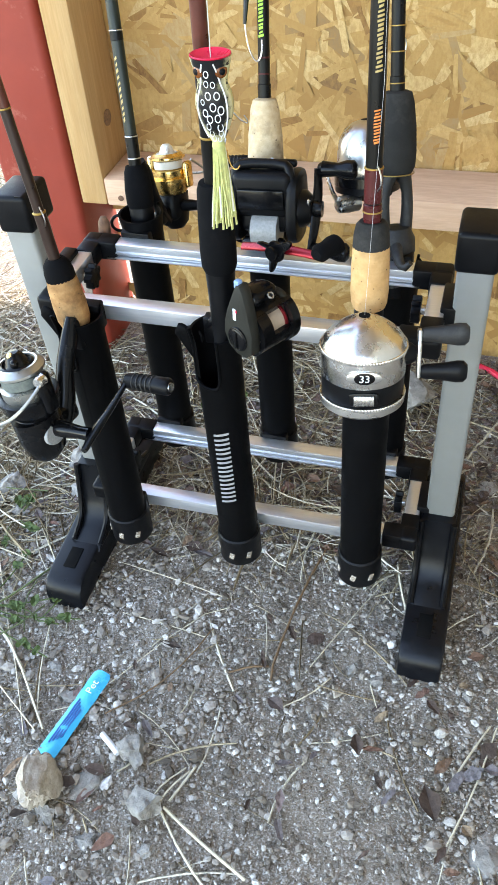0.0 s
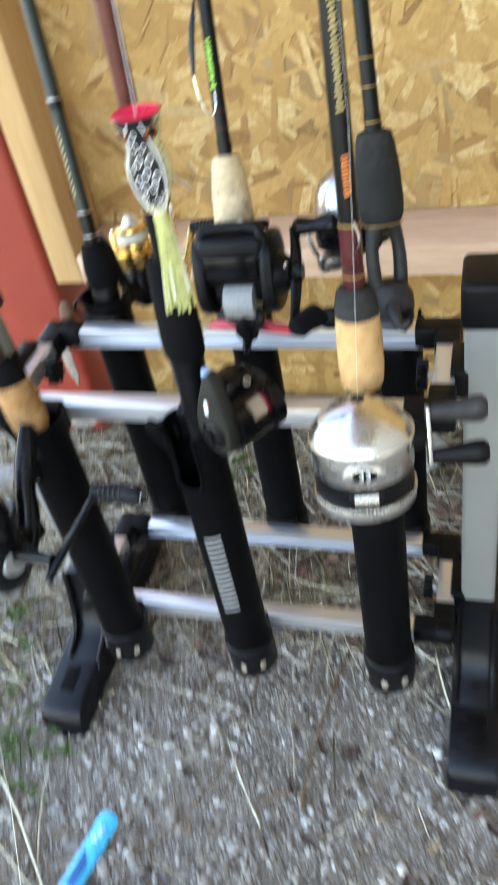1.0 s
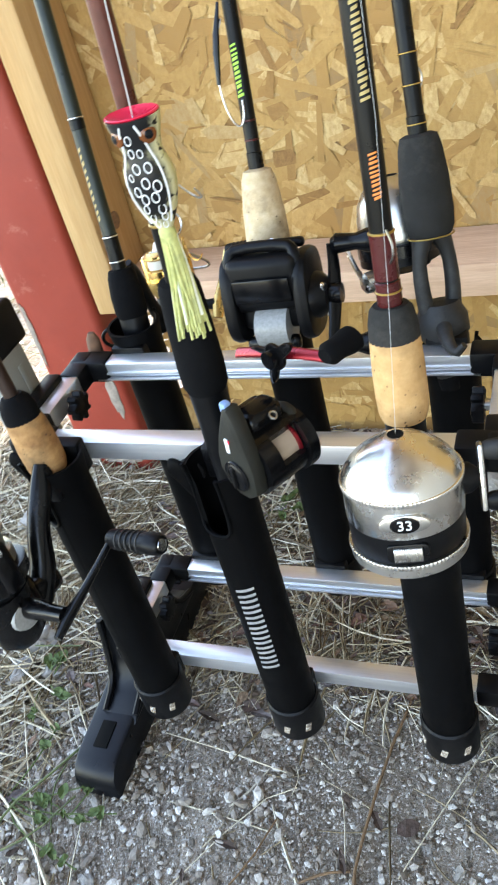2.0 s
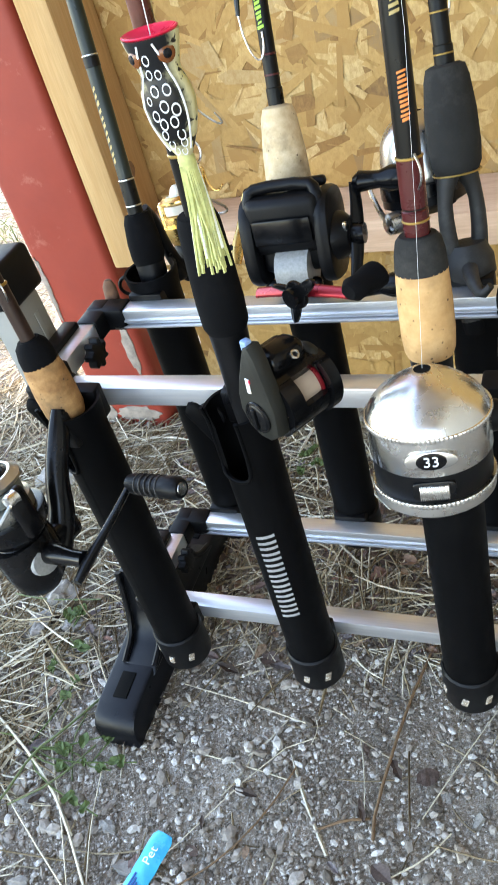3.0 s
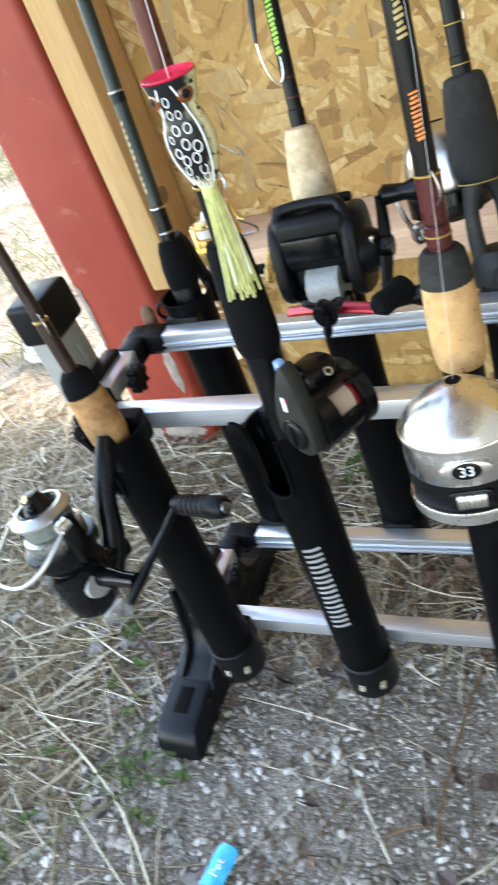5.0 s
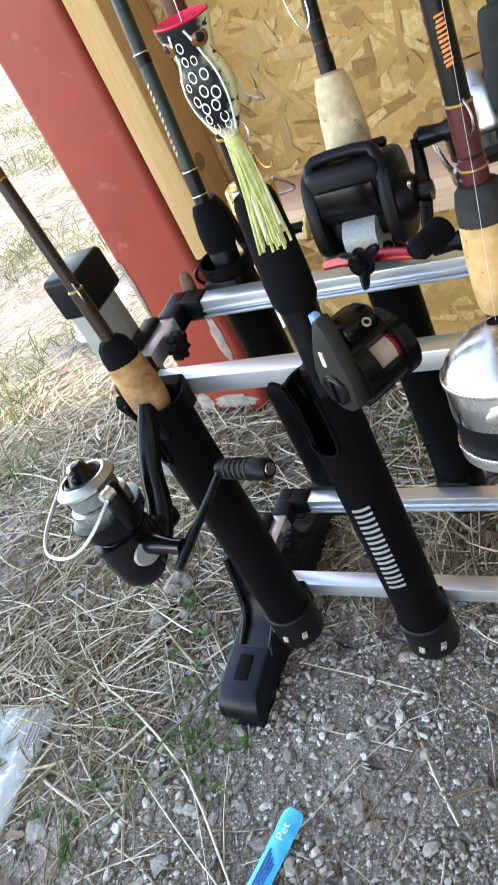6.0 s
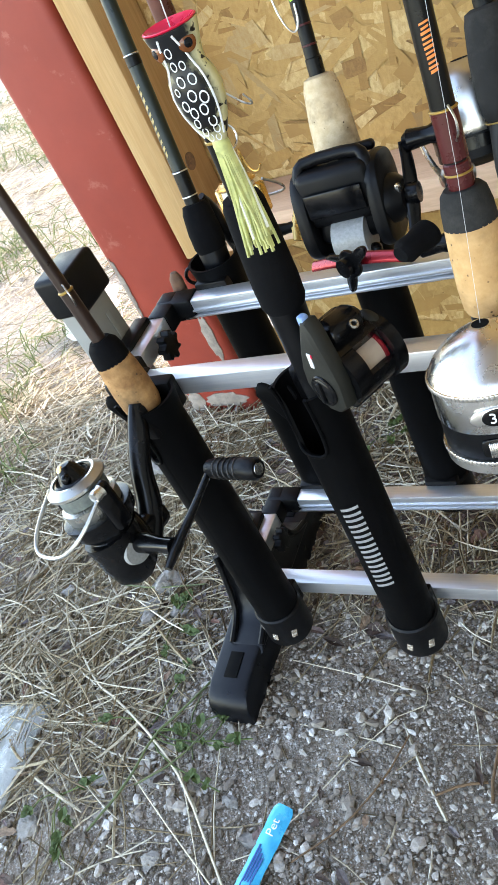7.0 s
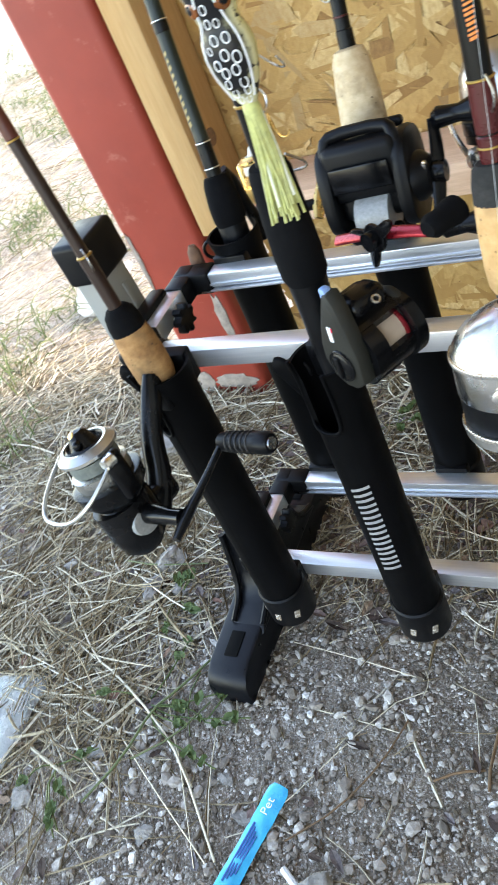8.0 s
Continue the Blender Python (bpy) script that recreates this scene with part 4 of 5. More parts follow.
part("line", sweep([(-0.0045, -0.036, 0.054), (0.0, -0.013, 0.12), (0.004, -0.008, 0.2), (0.002, -0.007, 0.6)], 0.0001, 5), M["line_clear"], rod, "thin clear fishing line")
reel = spincast_reel(rod, 0.036, -0.012, 0.031, M["chrome"], "chrome closed-face reel with black band")
reel.location = (-0.0045, 0.0, 0.0)
part("crank_boss", lathe([(0, 0), (0.009, 0), (0.008, 0.008), (0.005, 0.012), (0, 0.0125)], 20, shift(0.026, -0.030, 0.022) @ ALONG_X), M["plastic"], reel)
part("crank_arm", bx(0.003, 0.009, 0.036, (0.040, -0.030, 0.022), 0.0013, turn=(-14, 0, 0)), M["steel"], reel, "flat metal crank arm")
for dz, dy, mat in ((0.013, 0.004, "rubber"), (-0.0135, -0.003, "plastic")):
    bm = lathe([(0, 0), (0.0042, 0), (0.0056, 0.003), (0.0062, 0.009), (0.0072, 0.018), (0.0086, 0.026), (0.0085, 0.031), (0.006, 0.0335), (0, 0.034)], 22, shift(0.041, -0.030 + dy, 0.022 + dz) @ ALONG_X, squash=0.7)
    part("crank_knob", bm, M[mat], reel, "dark paddle crank knob")

# --- back, first: dark green rod, gold reel turned to the wall
rod = rod_frame("fishing_rod", (0.0215, 0.800, 0.38), (0.0035, 0.850, 0.575), (0.12, 1.0), "dark green rod with black foam grip and gold reel")
butt(rod, 0.009)
blank(rod, 0.04, 0.0058, 0.0048, M["blank_green"])
part("reel_seat", lathe([(0, -0.03), (0.009, -0.03), (0.0115, -0.005), (0.012, 0.012), (0.0112, 0.016), (0, 0.016)], 24), M["plastic"], rod)
part("foregrip", lathe([(0, 0.012), (0.0118, 0.012), (0.0135, 0.017), (0.0136, 0.03), (0.0118, 0.046), (0.0095, 0.052), (0, 0.053)], 28), M["foam"], rod, "black foam foregrip")
band(rod, 0.052, 0.080, 0.0062, M["blank_black"])
for z in (0.058, 0.078, 0.168):
    band(rod, z, z + 0.0012, 0.0066, M["steel"], "trim")
band(rod, 0.160, 0.168, 0.0060, M["blank_black"])
marks(rod, 0.092, 0.15, 0.0056, M["print_gold"], 11, 0.003, turn=170, label="fine pale printed mark")
keeper(rod, 0.066, 0.0062, 10)
spinning_reel(rod, 0.062, 0.024, M["plastic"], M["gold"], M["gold"], M["cream"], -1, "gold and cream spinning reel", arm_tilt=-0.6, line=M["cream"], top=M["cream"], arm_mat=M["gold"])

# --- back, second: black and red rod with a big casting reel
rod = rod_frame("fishing_rod", (0.149, 0.802, 0.38), (0.1425, 0.850, 0.57), (0.0, -1.0), "black and red rod with pale cork grip and black casting reel")
butt(rod, 0.009)
blank(rod, 0.11, 0.0052, 0.0042, M["blank_black"])
part("reel_seat", lathe([(0, -0.03), (0.009, -0.03), (0.011, 0.0), (0.0118, 0.04), (0, 0.04)], 24), M["plastic"], rod)
part("foregrip", lathe([(0, 0.036), (0.013, 0.036), (0.0162, 0.045), (0.0168, 0.06), (0.0155, 0.085), (0.0128, 0.108), (0.0105, 0.115), (0.006, 0.1165), (0, 0.1165)], 30), M["cork_pale"], rod, "pale worn cork foregrip")
band(rod, 0.116, 0.128, 0.0058, M["blank_black"])
band(rod, 0.135, 0.137, 0.0055, M["wrap_red"], "trim")
band(rod, 0.148, 0.15, 0.0055, M["wrap_red"], "trim")
band(rod, 0.235, 0.42, 0.0056, M["wrap_red"])
marks(rod, 0.165, 0.2, 0.0053, M["print_green"], 12, 0.005, turn=-8, label="yellow-green printed mark of plain bars")
part("hook", sweep([(-0.006, -0.006, 0.215), (-0.013, -0.009, 0.195), (-0.0135, -0.01, 0.17), (-0.009, -0.0105, 0.152), (-0.003, -0.010, 0.145), (0.001, -0.009, 0.152), (0.0005, -0.0075, 0.163)], 0.0007, 6, smooth=2), M["steel"], rod, "bent wire hook caught on the rod")
part("soft_bait", sweep([(-0.006, -0.006, 0.225), (-0.0115, -0.0085, 0.2), (-0.0135, -0.01, 0.175)], [0.001, 0.0028, 0.0015], 8, smooth=1), M["gloss"], rod, "thin black soft bait")
reel = part("reel", bx(0.05, 0.03, 0.05, (0, -0.034, 0.026), 0.008, seg=4), M["plastic"], rod, "large black casting reel with a chrome star drag")
reel.location = (0.011, 0.0, 0.008)
for s in (-1, 1):
    pts = ellipse(0, 0, 0.024, 0.032, 32, 3.0)
    part("side_plate", outline(pts, 0.011, 0.004, shift(s * 0.027, -0.036, 0.024) @ pose(0, 0, 0, 0, 0, 90)), M["plastic"], reel, "black rounded side plate")
bm = bx(0.053, 0.024, 0.040, (0, -0.045, 0.037), 0.006, seg=3, turn=(10, 0, 0))
part("front_cover", bm, M["plastic"], reel)
part("cover_panel", bx(0.042, 0.003, 0.018, (0, -0.0592, 0.033), 0.0012, turn=(10, 0, 0)), M["gloss"], reel)
bm = sweep([(-0.025, -0.052, 0.044), (-0.0245, -0.050, 0.057), (-0.019, -0.047, 0.0615), (0.019, -0.047, 0.0615), (0.0245, -0.050, 0.057), (0.025, -0.052, 0.044)], 0.0042, 10, smooth=1)
part("top_bar", bm, M["plastic"], reel, "black arched bar over the line slot")
part("rear_bar", bx(0.050, 0.008, 0.007, (0, -0.026, 0.058), 0.0028, seg=3), M["plastic"], reel)
part("line_window", bx(0.030, 0.012, 0.003, (0, -0.036, 0.0545), 0.001), M["line_clear"], reel, "pale slot under the line guide")
part("line_guide", ring(0.0034, 0.0014, shift(0.004, -0.037, 0.061) @ pose(0, 0, 0, 30, 0, 0)), M["chrome"], reel, "chrome line guide ring")
part("spool", lathe([(0, -0.012), (0.015, -0.012), (0.0152, 0.0), (0.015, 0.012), (0, 0.012)], 30, shift(0.002, -0.046, 0.004) @ ALONG_X), M["line_grey"], reel, "spool wound with clear line")
part("thumb_bar", bx(0.04, 0.01, 0.012, (0, -0.05, -0.008), 0.004, seg=3), M["gloss"], reel)
part("gear_case", lathe([(0, 0), (0.017, 0), (0.016, 0.006), (0.011, 0.012), (0, 0.013)], 28, shift(0.030, -0.038, 0.022) @ ALONG_X, squash=1.15), M["plastic"], reel)
starc = []
for k in range(60):
    a = 2 * math.pi * k / 60
    rr = 0.007 + 0.012 * max(0.0, math.cos(2.5 * a)) ** 3
    starc.append((rr * math.cos(a), rr * math.sin(a)))
part("star_drag", outline(starc, 0.0028, 0.001, shift(0.040, -0.038, 0.022) @ pose(0, 0, 0, 8, 0, 90)), M["chrome"], reel, "chrome star drag arms")
part("crank_shaft", lathe([(0, 0), (0.0055, 0), (0.0075, 0.006), (0.007, 0.014), (0, 0.0145)], 20, shift(0.037, -0.038, 0.022) @ ALONG_X), M["gloss"], reel)
part("crank_arm", sweep([(0.043, -0.05, -0.012), (0.045, -0.043, 0.006), (0.0455, -0.038, 0.022), (0.045, -0.029, 0.038), (0.043, -0.022, 0.053)], [0.004, 0.005, 0.006, 0.005, 0.0042], 12, smooth=1, flat=0.35), M["gloss"], reel)
for yy, zz in ((-0.05, -0.012), (-0.022, 0.053)):
    part("crank_knob", lathe([(0, 0), (0.004, 0), (0.0072, 0.004), (0.0062, 0.013), (0.0058, 0.018), (0.0085, 0.026), (0.0085, 0.032), (0.005, 0.035), (0, 0.0352)], 22, shift(0.043, yy, zz) @ ALONG_X), M["gloss"], reel, "black rounded crank knob")

# --- back, third: black rod, grey foam grip, silver closed-face reel on the far side
rod = rod_frame("fishing_rod", (0.2730, 0.792, 0.369), (0.2575, 0.843, 0.564), (-0.62, 0.78), "black rod with dusty grey foam grip and silver reel")
butt(rod, 0.009)
blank(rod, 0.125, 0.0058, 0.005, M["blank_black"])
part("foregrip", lathe([(0, 0.074), (0.0142, 0.074), (0.0165, 0.079), (0.0174, 0.09), (0.0168, 0.112), (0.0145, 0.132), (0.0125, 0.139), (0.009, 0.1405), (0, 0.1405)], 30), M["foam_grey"], rod, "dusty grey foam foregrip")
part("trim_ring", ring(0.0158, 0.0006, shift(0, 0, 0.0735)), M["gold_line"], rod)
bm = sweep([(-0.0105, 0.0, 0.018), (-0.0125, 0.0, 0.04), (-0.0115, 0.0, 0.06), (-0.006, 0, 0.075)], [0.006, 0.0055, 0.005, 0.008], 12, smooth=1)
part("seat_strut", bm, M["rubber"], rod)
bm = sweep([(0.0105, 0.0, 0.018), (0.0125, 0.0, 0.04), (0.0115, 0.0, 0.06), (0.006, 0, 0.075)], [0.006, 0.0055, 0.005, 0.008], 12, smooth=1)
part("seat_strut", bm, M["rubber"], rod)
part("reel_seat", lathe([(0, -0.03), (0.009, -0.03), (0.0115, -0.006), (0.019, 0.004), (0.0185, 0.016), (0.0135, 0.026), (0, 0.027)], 26, squash=0.95), M["rubber"], rod, "dusty black moulded reel seat")
part("trigger", sweep([(0.006, 0.012, 0.012), (0.012, 0.024, 0.006), (0.012, 0.034, -0.003), (0.008, 0.04, 0.004)], [0.006, 0.005, 0.0035, 0.0025], 10, smooth=1), M["rubber"], rod)
band(rod, 0.14, 0.152, 0.0064, M["blank_black"])
for z in (0.146, 0.17, 0.189):
    band(rod, z, z + 0.001, 0.0067, M["gold_line"], "trim")
keeper(rod, 0.166, 0.0062, -70)
reel = spincast_reel(rod, 0.050, 0.052, 0.0285, M["steel"], "dull silver bell-shaped closed-face reel", sharp=False)
for a in (-96, -120):
    part("drain_hole", lathe([(0, 0), (0.0022, 0), (0.0022, 0.001), (0, 0.001)], 14, shift(0, -0.050, 0.078) @ pose(0, 0, 0, 0, 0, a + 150) @ shift(0, -0.0272, 0) @ TO_FRONT), M["gloss"], reel)
bm = lathe([(0, 0), (0.008, 0), (0.0085, 0.01), (0.0075, 0.02), (0.005, 0.022), (0, 0.022)], 22, shift(0.016, -0.040, 0.044) @ pose(0, 0, 0, 0, 90, 0))
part("crank_boss", bm, M["steel"], reel, "silver crank hub")
part("crank_arm", sweep([(0.036, -0.040, 0.044), (0.038, -0.052, 0.058), (0.036, -0.066, 0.072)], [0.0042, 0.0036, 0.0034], 10, flat=0.5, smooth=1), M["chrome"], reel, "chrome crank arm")

# ---------------------------------------------------------------- the lure


def build_lure():
    m = shift(0.1702, 0.6275, 0.5985) @ pose(0, 0, 0, 0, 0, 6)
    lure = thing("fishing_lure", m, "black and white ringed frog-like popper lure with skirt", "fishing lure")
    prof = [(0.0, -0.0558), (0.0035, -0.0555), (0.006, -0.051), (0.0092, -0.044), (0.0118, -0.036), (0.0127, -0.0295), (0.0118, -0.023), (0.0099, -0.018), (0.0096, -0.0155), (0.0108, -0.01), (0.0126, -0.004), (0.0134, -0.0005), (0.0134, 0.0)]
    bm = lathe(prof + [(0.0122, 0.0), (0.008, -0.0025), (0.0, -0.0035)], 36, squash=0.85)
    for v in bm.verts:
        v.co += Vector((0, 0, 0.0003 * noise.noise(v.co * 300)))
    n = Nodes("lure_paint")
    sep = n.add("ShaderNodeSeparateXYZ")
    n.link(n.coord, sep.inputs[0])
    wob = n.noise(160, 3)
    add = n.add("ShaderNodeMath")
    add.operation = "MULTIPLY_ADD"
    add.inputs[1].default_value = 0.006
    n.link(wob, add.inputs[0])
    n.link(sep.outputs["Y"], add.inputs[2])
    back = n.add("ShaderNodeMath")
    back.inputs[1].default_value = 0.0046
    n.link(add.outputs[0], back.inputs[0])
    col = n.ramp(back.outputs[0], (0.0, (0.01, 0.01, 0.011)), (0.0025, (0.01, 0.01, 0.011)), (0.003, (0.62, 0.6, 0.5)), (0.0042, (0.62, 0.56, 0.28)), (0.012, (0.4, 0.34, 0.1)))
    spots = n.ramp(n.noise(190, 2), (0.56, grey(0)), (0.6, grey(1)))
    col = n.mix(spots, col, (0.014, 0.012, 0.008))
    part("body", bm, n.done(col, 0.3, 0, 0.25), lure)
    part("mouth", lathe([(0.0082, -0.002), (0.0128, 0.0001), (0.0134, 0.0008), (0.0126, 0.0012), (0.0118, 0.0008), (0.006, -0.0012), (0.0, -0.0016)], 32, squash=0.85), M["red_plastic"], lure, "red cupped mouth")

    def skin(a, z):
        for (r0, z0), (r1, z1) in zip(prof, prof[1:]):
            if z0 <= z <= z1:
                r = r0 + (r1 - r0) * (z - z0) / max(1e-6, z1 - z0)
                break
        return Vector((r * math.sin(a), -0.85 * r * math.cos(a), z)), Vector((math.sin(a), -math.cos(a) / 0.85, 0)).normalized()

    for a, z, s in ((-0.15, -0.0085, 0.95), (-0.26, -0.0149, 0.90), (0.16, -0.0154, 0.85), (-0.15, -0.0217, 1.10), (0.34, -0.0218, 1.10), (0.09, -0.0284, 1.15), (0.48, -0.0307, 1.20), (-0.34, -0.0322, 1.05), (-0.14, -0.0363, 1.10), (0.29, -0.0359, 1.10), (-0.33, -0.0418, 0.95), (0.44, -0.0426, 1.10), (-0.25, -0.0471, 0.90), (0.50, -0.0469, 0.90), (-0.16, -0.0508, 0.80), (0.42, -0.0515, 0.75), (-0.46, -0.0255, 0.80)):
        p, out = skin(a, z)
        mm = Matrix.Translation(p + out * 0.0004) @ out.to_track_quat("Z", "Y").to_matrix().to_4x4() @ Matrix.Diagonal((s * 0.7, s * 0.95, 0.5, 1))
        part("scale_ring", ring(0.0023, 0.00038, mm, seg=18), M["white"], lure)
    for s in (-1, 1):
        pts = []
        for k in range(12):
            z = -0.002 - 0.048 * k / 11
            a = s * (0.28 + 0.5 * min(1.0, k / 4.0) + 0.012 * k)
            pts.append(skin(a, z)[0] * 1.015)
        part("side_stripe", sweep(pts, 0.00055, 6, smooth=1), M["white"], lure)
        p, out = skin(s * 0.76, -0.0075)
        mm = Matrix.Translation(p - out * 0.001) @ out.to_track_quat("Z", "Y").to_matrix().to_4x4()
        eye = part("eye", lathe([(0, 0), (0.0043, 0), (0.0041, 0.0009), (0.0026, 0.0019), (0, 0.0022)], 22, mm), M["eye"], lure, "amber eye")
        part("pupil", lathe([(0, 0.0014), (0.0025, 0.0014), (0.0018, 0.0024), (0, 0.0027)], 16, mm), M["gloss"], eye)
    rnd = random.Random(11)
    part("skirt_collar", lathe([(0, -0.064), (0.0042, -0.064), (0.0044, -0.057), (0.0036, -0.0535), (0, -0.0535)], 20), M["skirt"], lure)
    for k in range(64):
        a = rnd.uniform(0, 2 * math.pi)
        r0, out = 0.0036, rnd.uniform(0.0005, 0.0055)
        L = rnd.uniform(0.042, 0.056)
        w = rnd.uniform(0.0005, 0.001)
        c, s = math.cos(a), math.sin(a)
        b = a + rnd.uniform(-0.5, 0.5)
        pts = [(r0 * c, r0 * s, -0.059), ((r0 + out * 0.35) * c, (r0 + out * 0.35) * s - 0.001, -0.059 - L * 0.4), ((r0 + out * 0.8) * math.cos(b), (r0 + out * 0.8) * math.sin(b) - 0.004, -0.059 - L * 0.8), ((r0 + out) * math.cos(b), (r0 + out) * math.sin(b) - 0.006, -0.059 - L)]
        part("skirt_strand", sweep(pts, w, 5, smooth=1, flat=0.5), M["skirt_pale"] if k % 9 == 0 else M["skirt"], lure)
    for turn, z, y in ((0, -0.05, 0.010), (120, -0.05, 0.010), (240, -0.05, 0.010)):
        bm = sweep([(0, 0, 0), (0, 0.001, -0.010), (0, 0.003, -0.0145), (0, 0.0065, -0.0155), (0, 0.009, -0.0125), (0, 0.0095, -0.0085)], 0.0005, 6, smooth=2)
        bm.transform(shift(0.006, y, -0.036) @ pose(0, 0, 0, 20, 30, turn))
        part("hook", bm, M["steel"], lure, "thin steel hook")
    for turn in (30, 150, 270):
        bm = sweep([(0, 0, 0), (0, 0.001, -0.009), (0, 0.003, -0.013), (0, 0.006, -0.0135), (0, 0.008, -0.0105)], 0.0005, 6, smooth=2)
        bm.transform(shift(0.004, 0.006, -0.064) @ pose(0, 0, 0, 0, 0, turn))
        part("hook", bm, M["gold"], lure, "thin bronze hook")
    part("line", sweep([(0, 0.0, -0.003), (-0.001, 0.012, 0.05), (-0.004, 0.02, 0.3)], 0.0003, 5), M["line_clear"], lure, "thin clear fishing line")


build_lure()

# ---------------------------------------------------------------- loose things on the ground


def lump(seed, sx, sy, sz, cuts=2):
    """A broken stone: a ball cut by a few planes and roughened."""
    bm = bmesh.new()
    bmesh.ops.create_icosphere(bm, subdivisions=4, radius=0.5)
    rnd = random.Random(seed)
    planes = [(Vector((rnd.gauss(0, 1), rnd.gauss(0, 1), rnd.gauss(0, 1))).normalized(), rnd.uniform(0.2, 0.36)) for _ in range(11)]
    off = Vector((seed * 3.1, seed * 1.7, 0))
    for v in bm.verts:
        for nrm, d in planes:
            over = v.co.dot(nrm) - d
            if over > 0:
                v.co -= nrm * over * 0.97
        v.co += v.co.normalized() * (0.09 * noise.noise(v.co * 4 + off) + 0.06 * noise.noise(v.co * 10 + off) + 0.03 * noise.noise(v.co * 24 + off))
        v.co = Vector((v.co.x * sx, v.co.y * sy, v.co.z * sz))
    low = min(v.co.z for v in bm.verts)
    bmesh.ops.translate(bm, verts=bm.verts, vec=(0, 0, -low))
    return bm


def stone(seed, x, y, sx, sy, sz, turn, material, label):
    ob = part("stone", lump(seed, sx, sy, sz), material, None, smooth=50)
    ob.matrix_basis = pose(x, y, -0.004, 0, 0, turn)
    tagged(ob, label, "stone", "loose stones on the ground")


PALE = "pale limestone chunk lying on the gravel"
GREY = "grey broken stone lying on the gravel"
for row in ((1, 0.022, 0.378, 0.038, 0.1, 0.064, 12, "rock", "large pale tan rock holding down a blue packet"), (2, 0.088, 0.436, 0.036, 0.046, 0.034, 30, "rock_grey", PALE), (3, 0.122, 0.389, 0.034, 0.05, 0.034, 60, "rock_grey", PALE),
            (4, 0.055, 0.393, 0.035, 0.04, 0.016, 10, "rock_grey", GREY), (5, 0.292, 1.01, 0.085, 0.07, 0.05, 0, "rock_grey", GREY), (6, 0.03, 0.36, 0.03, 0.035, 0.014, 80, "rock_grey", GREY), (7, 0.135, 0.352, 0.022, 0.02, 0.012, 0, "rock_grey", GREY),
            (8, 0.271, 0.548, 0.016, 0.021, 0.012, 0, "rock", PALE), (9, 0.282, 0.575, 0.02, 0.014, 0.011, 40, "rock_grey", GREY), (10, 0.309, 0.57, 0.024, 0.014, 0.011, 30, "rock_grey", GREY), (11, 0.40, 0.575, 0.016, 0.02, 0.01, 0, "rock_grey", GREY),
            (12, -0.13, 0.80, 0.05, 0.06, 0.03, 0, "rock_grey", GREY), (13, -0.105, 0.745, 0.045, 0.04, 0.025, 50, "rock_grey", GREY), (14, -0.17, 0.70, 0.04, 0.03, 0.02, 20, "rock_grey", GREY), (15, -0.12, 0.51, 0.028, 0.02, 0.012, 20, "rock_grey", GREY),
            (16, -0.18, 0.50, 0.022, 0.03, 0.012, 70, "rock_grey", GREY), (17, -0.245, 0.445, 0.04, 0.03, 0.016, 30, "rock_grey", GREY), (18, 0.0, 0.475, 0.03, 0.02, 0.014, 0, "rock_grey", GREY), (19, -0.03, 0.505, 0.022, 0.018, 0.012, 0, "rock_grey", GREY),
            (20, 0.43, 0.93, 0.045, 0.04, 0.022, 0, "rock_grey", GREY), (21, 0.45, 0.80, 0.04, 0.03, 0.02, 0, "rock_grey", GREY), (22, 0.255, 0.592, 0.011, 0.014, 0.008, 0, "rock_grey", GREY), (23, -0.35, 0.72, 0.035, 0.03, 0.016, 0, "rock_grey", GREY),
            (24, -0.09, 0.44, 0.03, 0.022, 0.014, 20, "rock_grey", GREY), (25, 0.43, 0.42, 0.04, 0.05, 0.016, 20, "rock_grey", GREY), (26, 0.40, 0.86, 0.03, 0.035, 0.016, 0, "rock_grey", GREY), (27, 0.075, 0.345, 0.025, 0.02, 0.01, 0, "rock_grey", GREY),
            (28, -0.61, 1.30, 0.15, 0.13, 0.11, 15, "rock_white", "white chalky block lying in the sunlit straw"), (29, -0.205, 0.735, 0.05, 0.045, 0.035, 30, "rock_grey", GREY), (30, -0.215, 0.70, 0.03, 0.05, 0.02, 0, "rock_grey", PALE), (31, -0.30, 0.93, 0.09, 0.06, 0.04, 15, "rock_grey", PALE)):
    seed, x, y, sx, sy, sz, turn, mat, label = row
    stone(seed, x, y, sx, sy, sz, turn, M[mat], label)


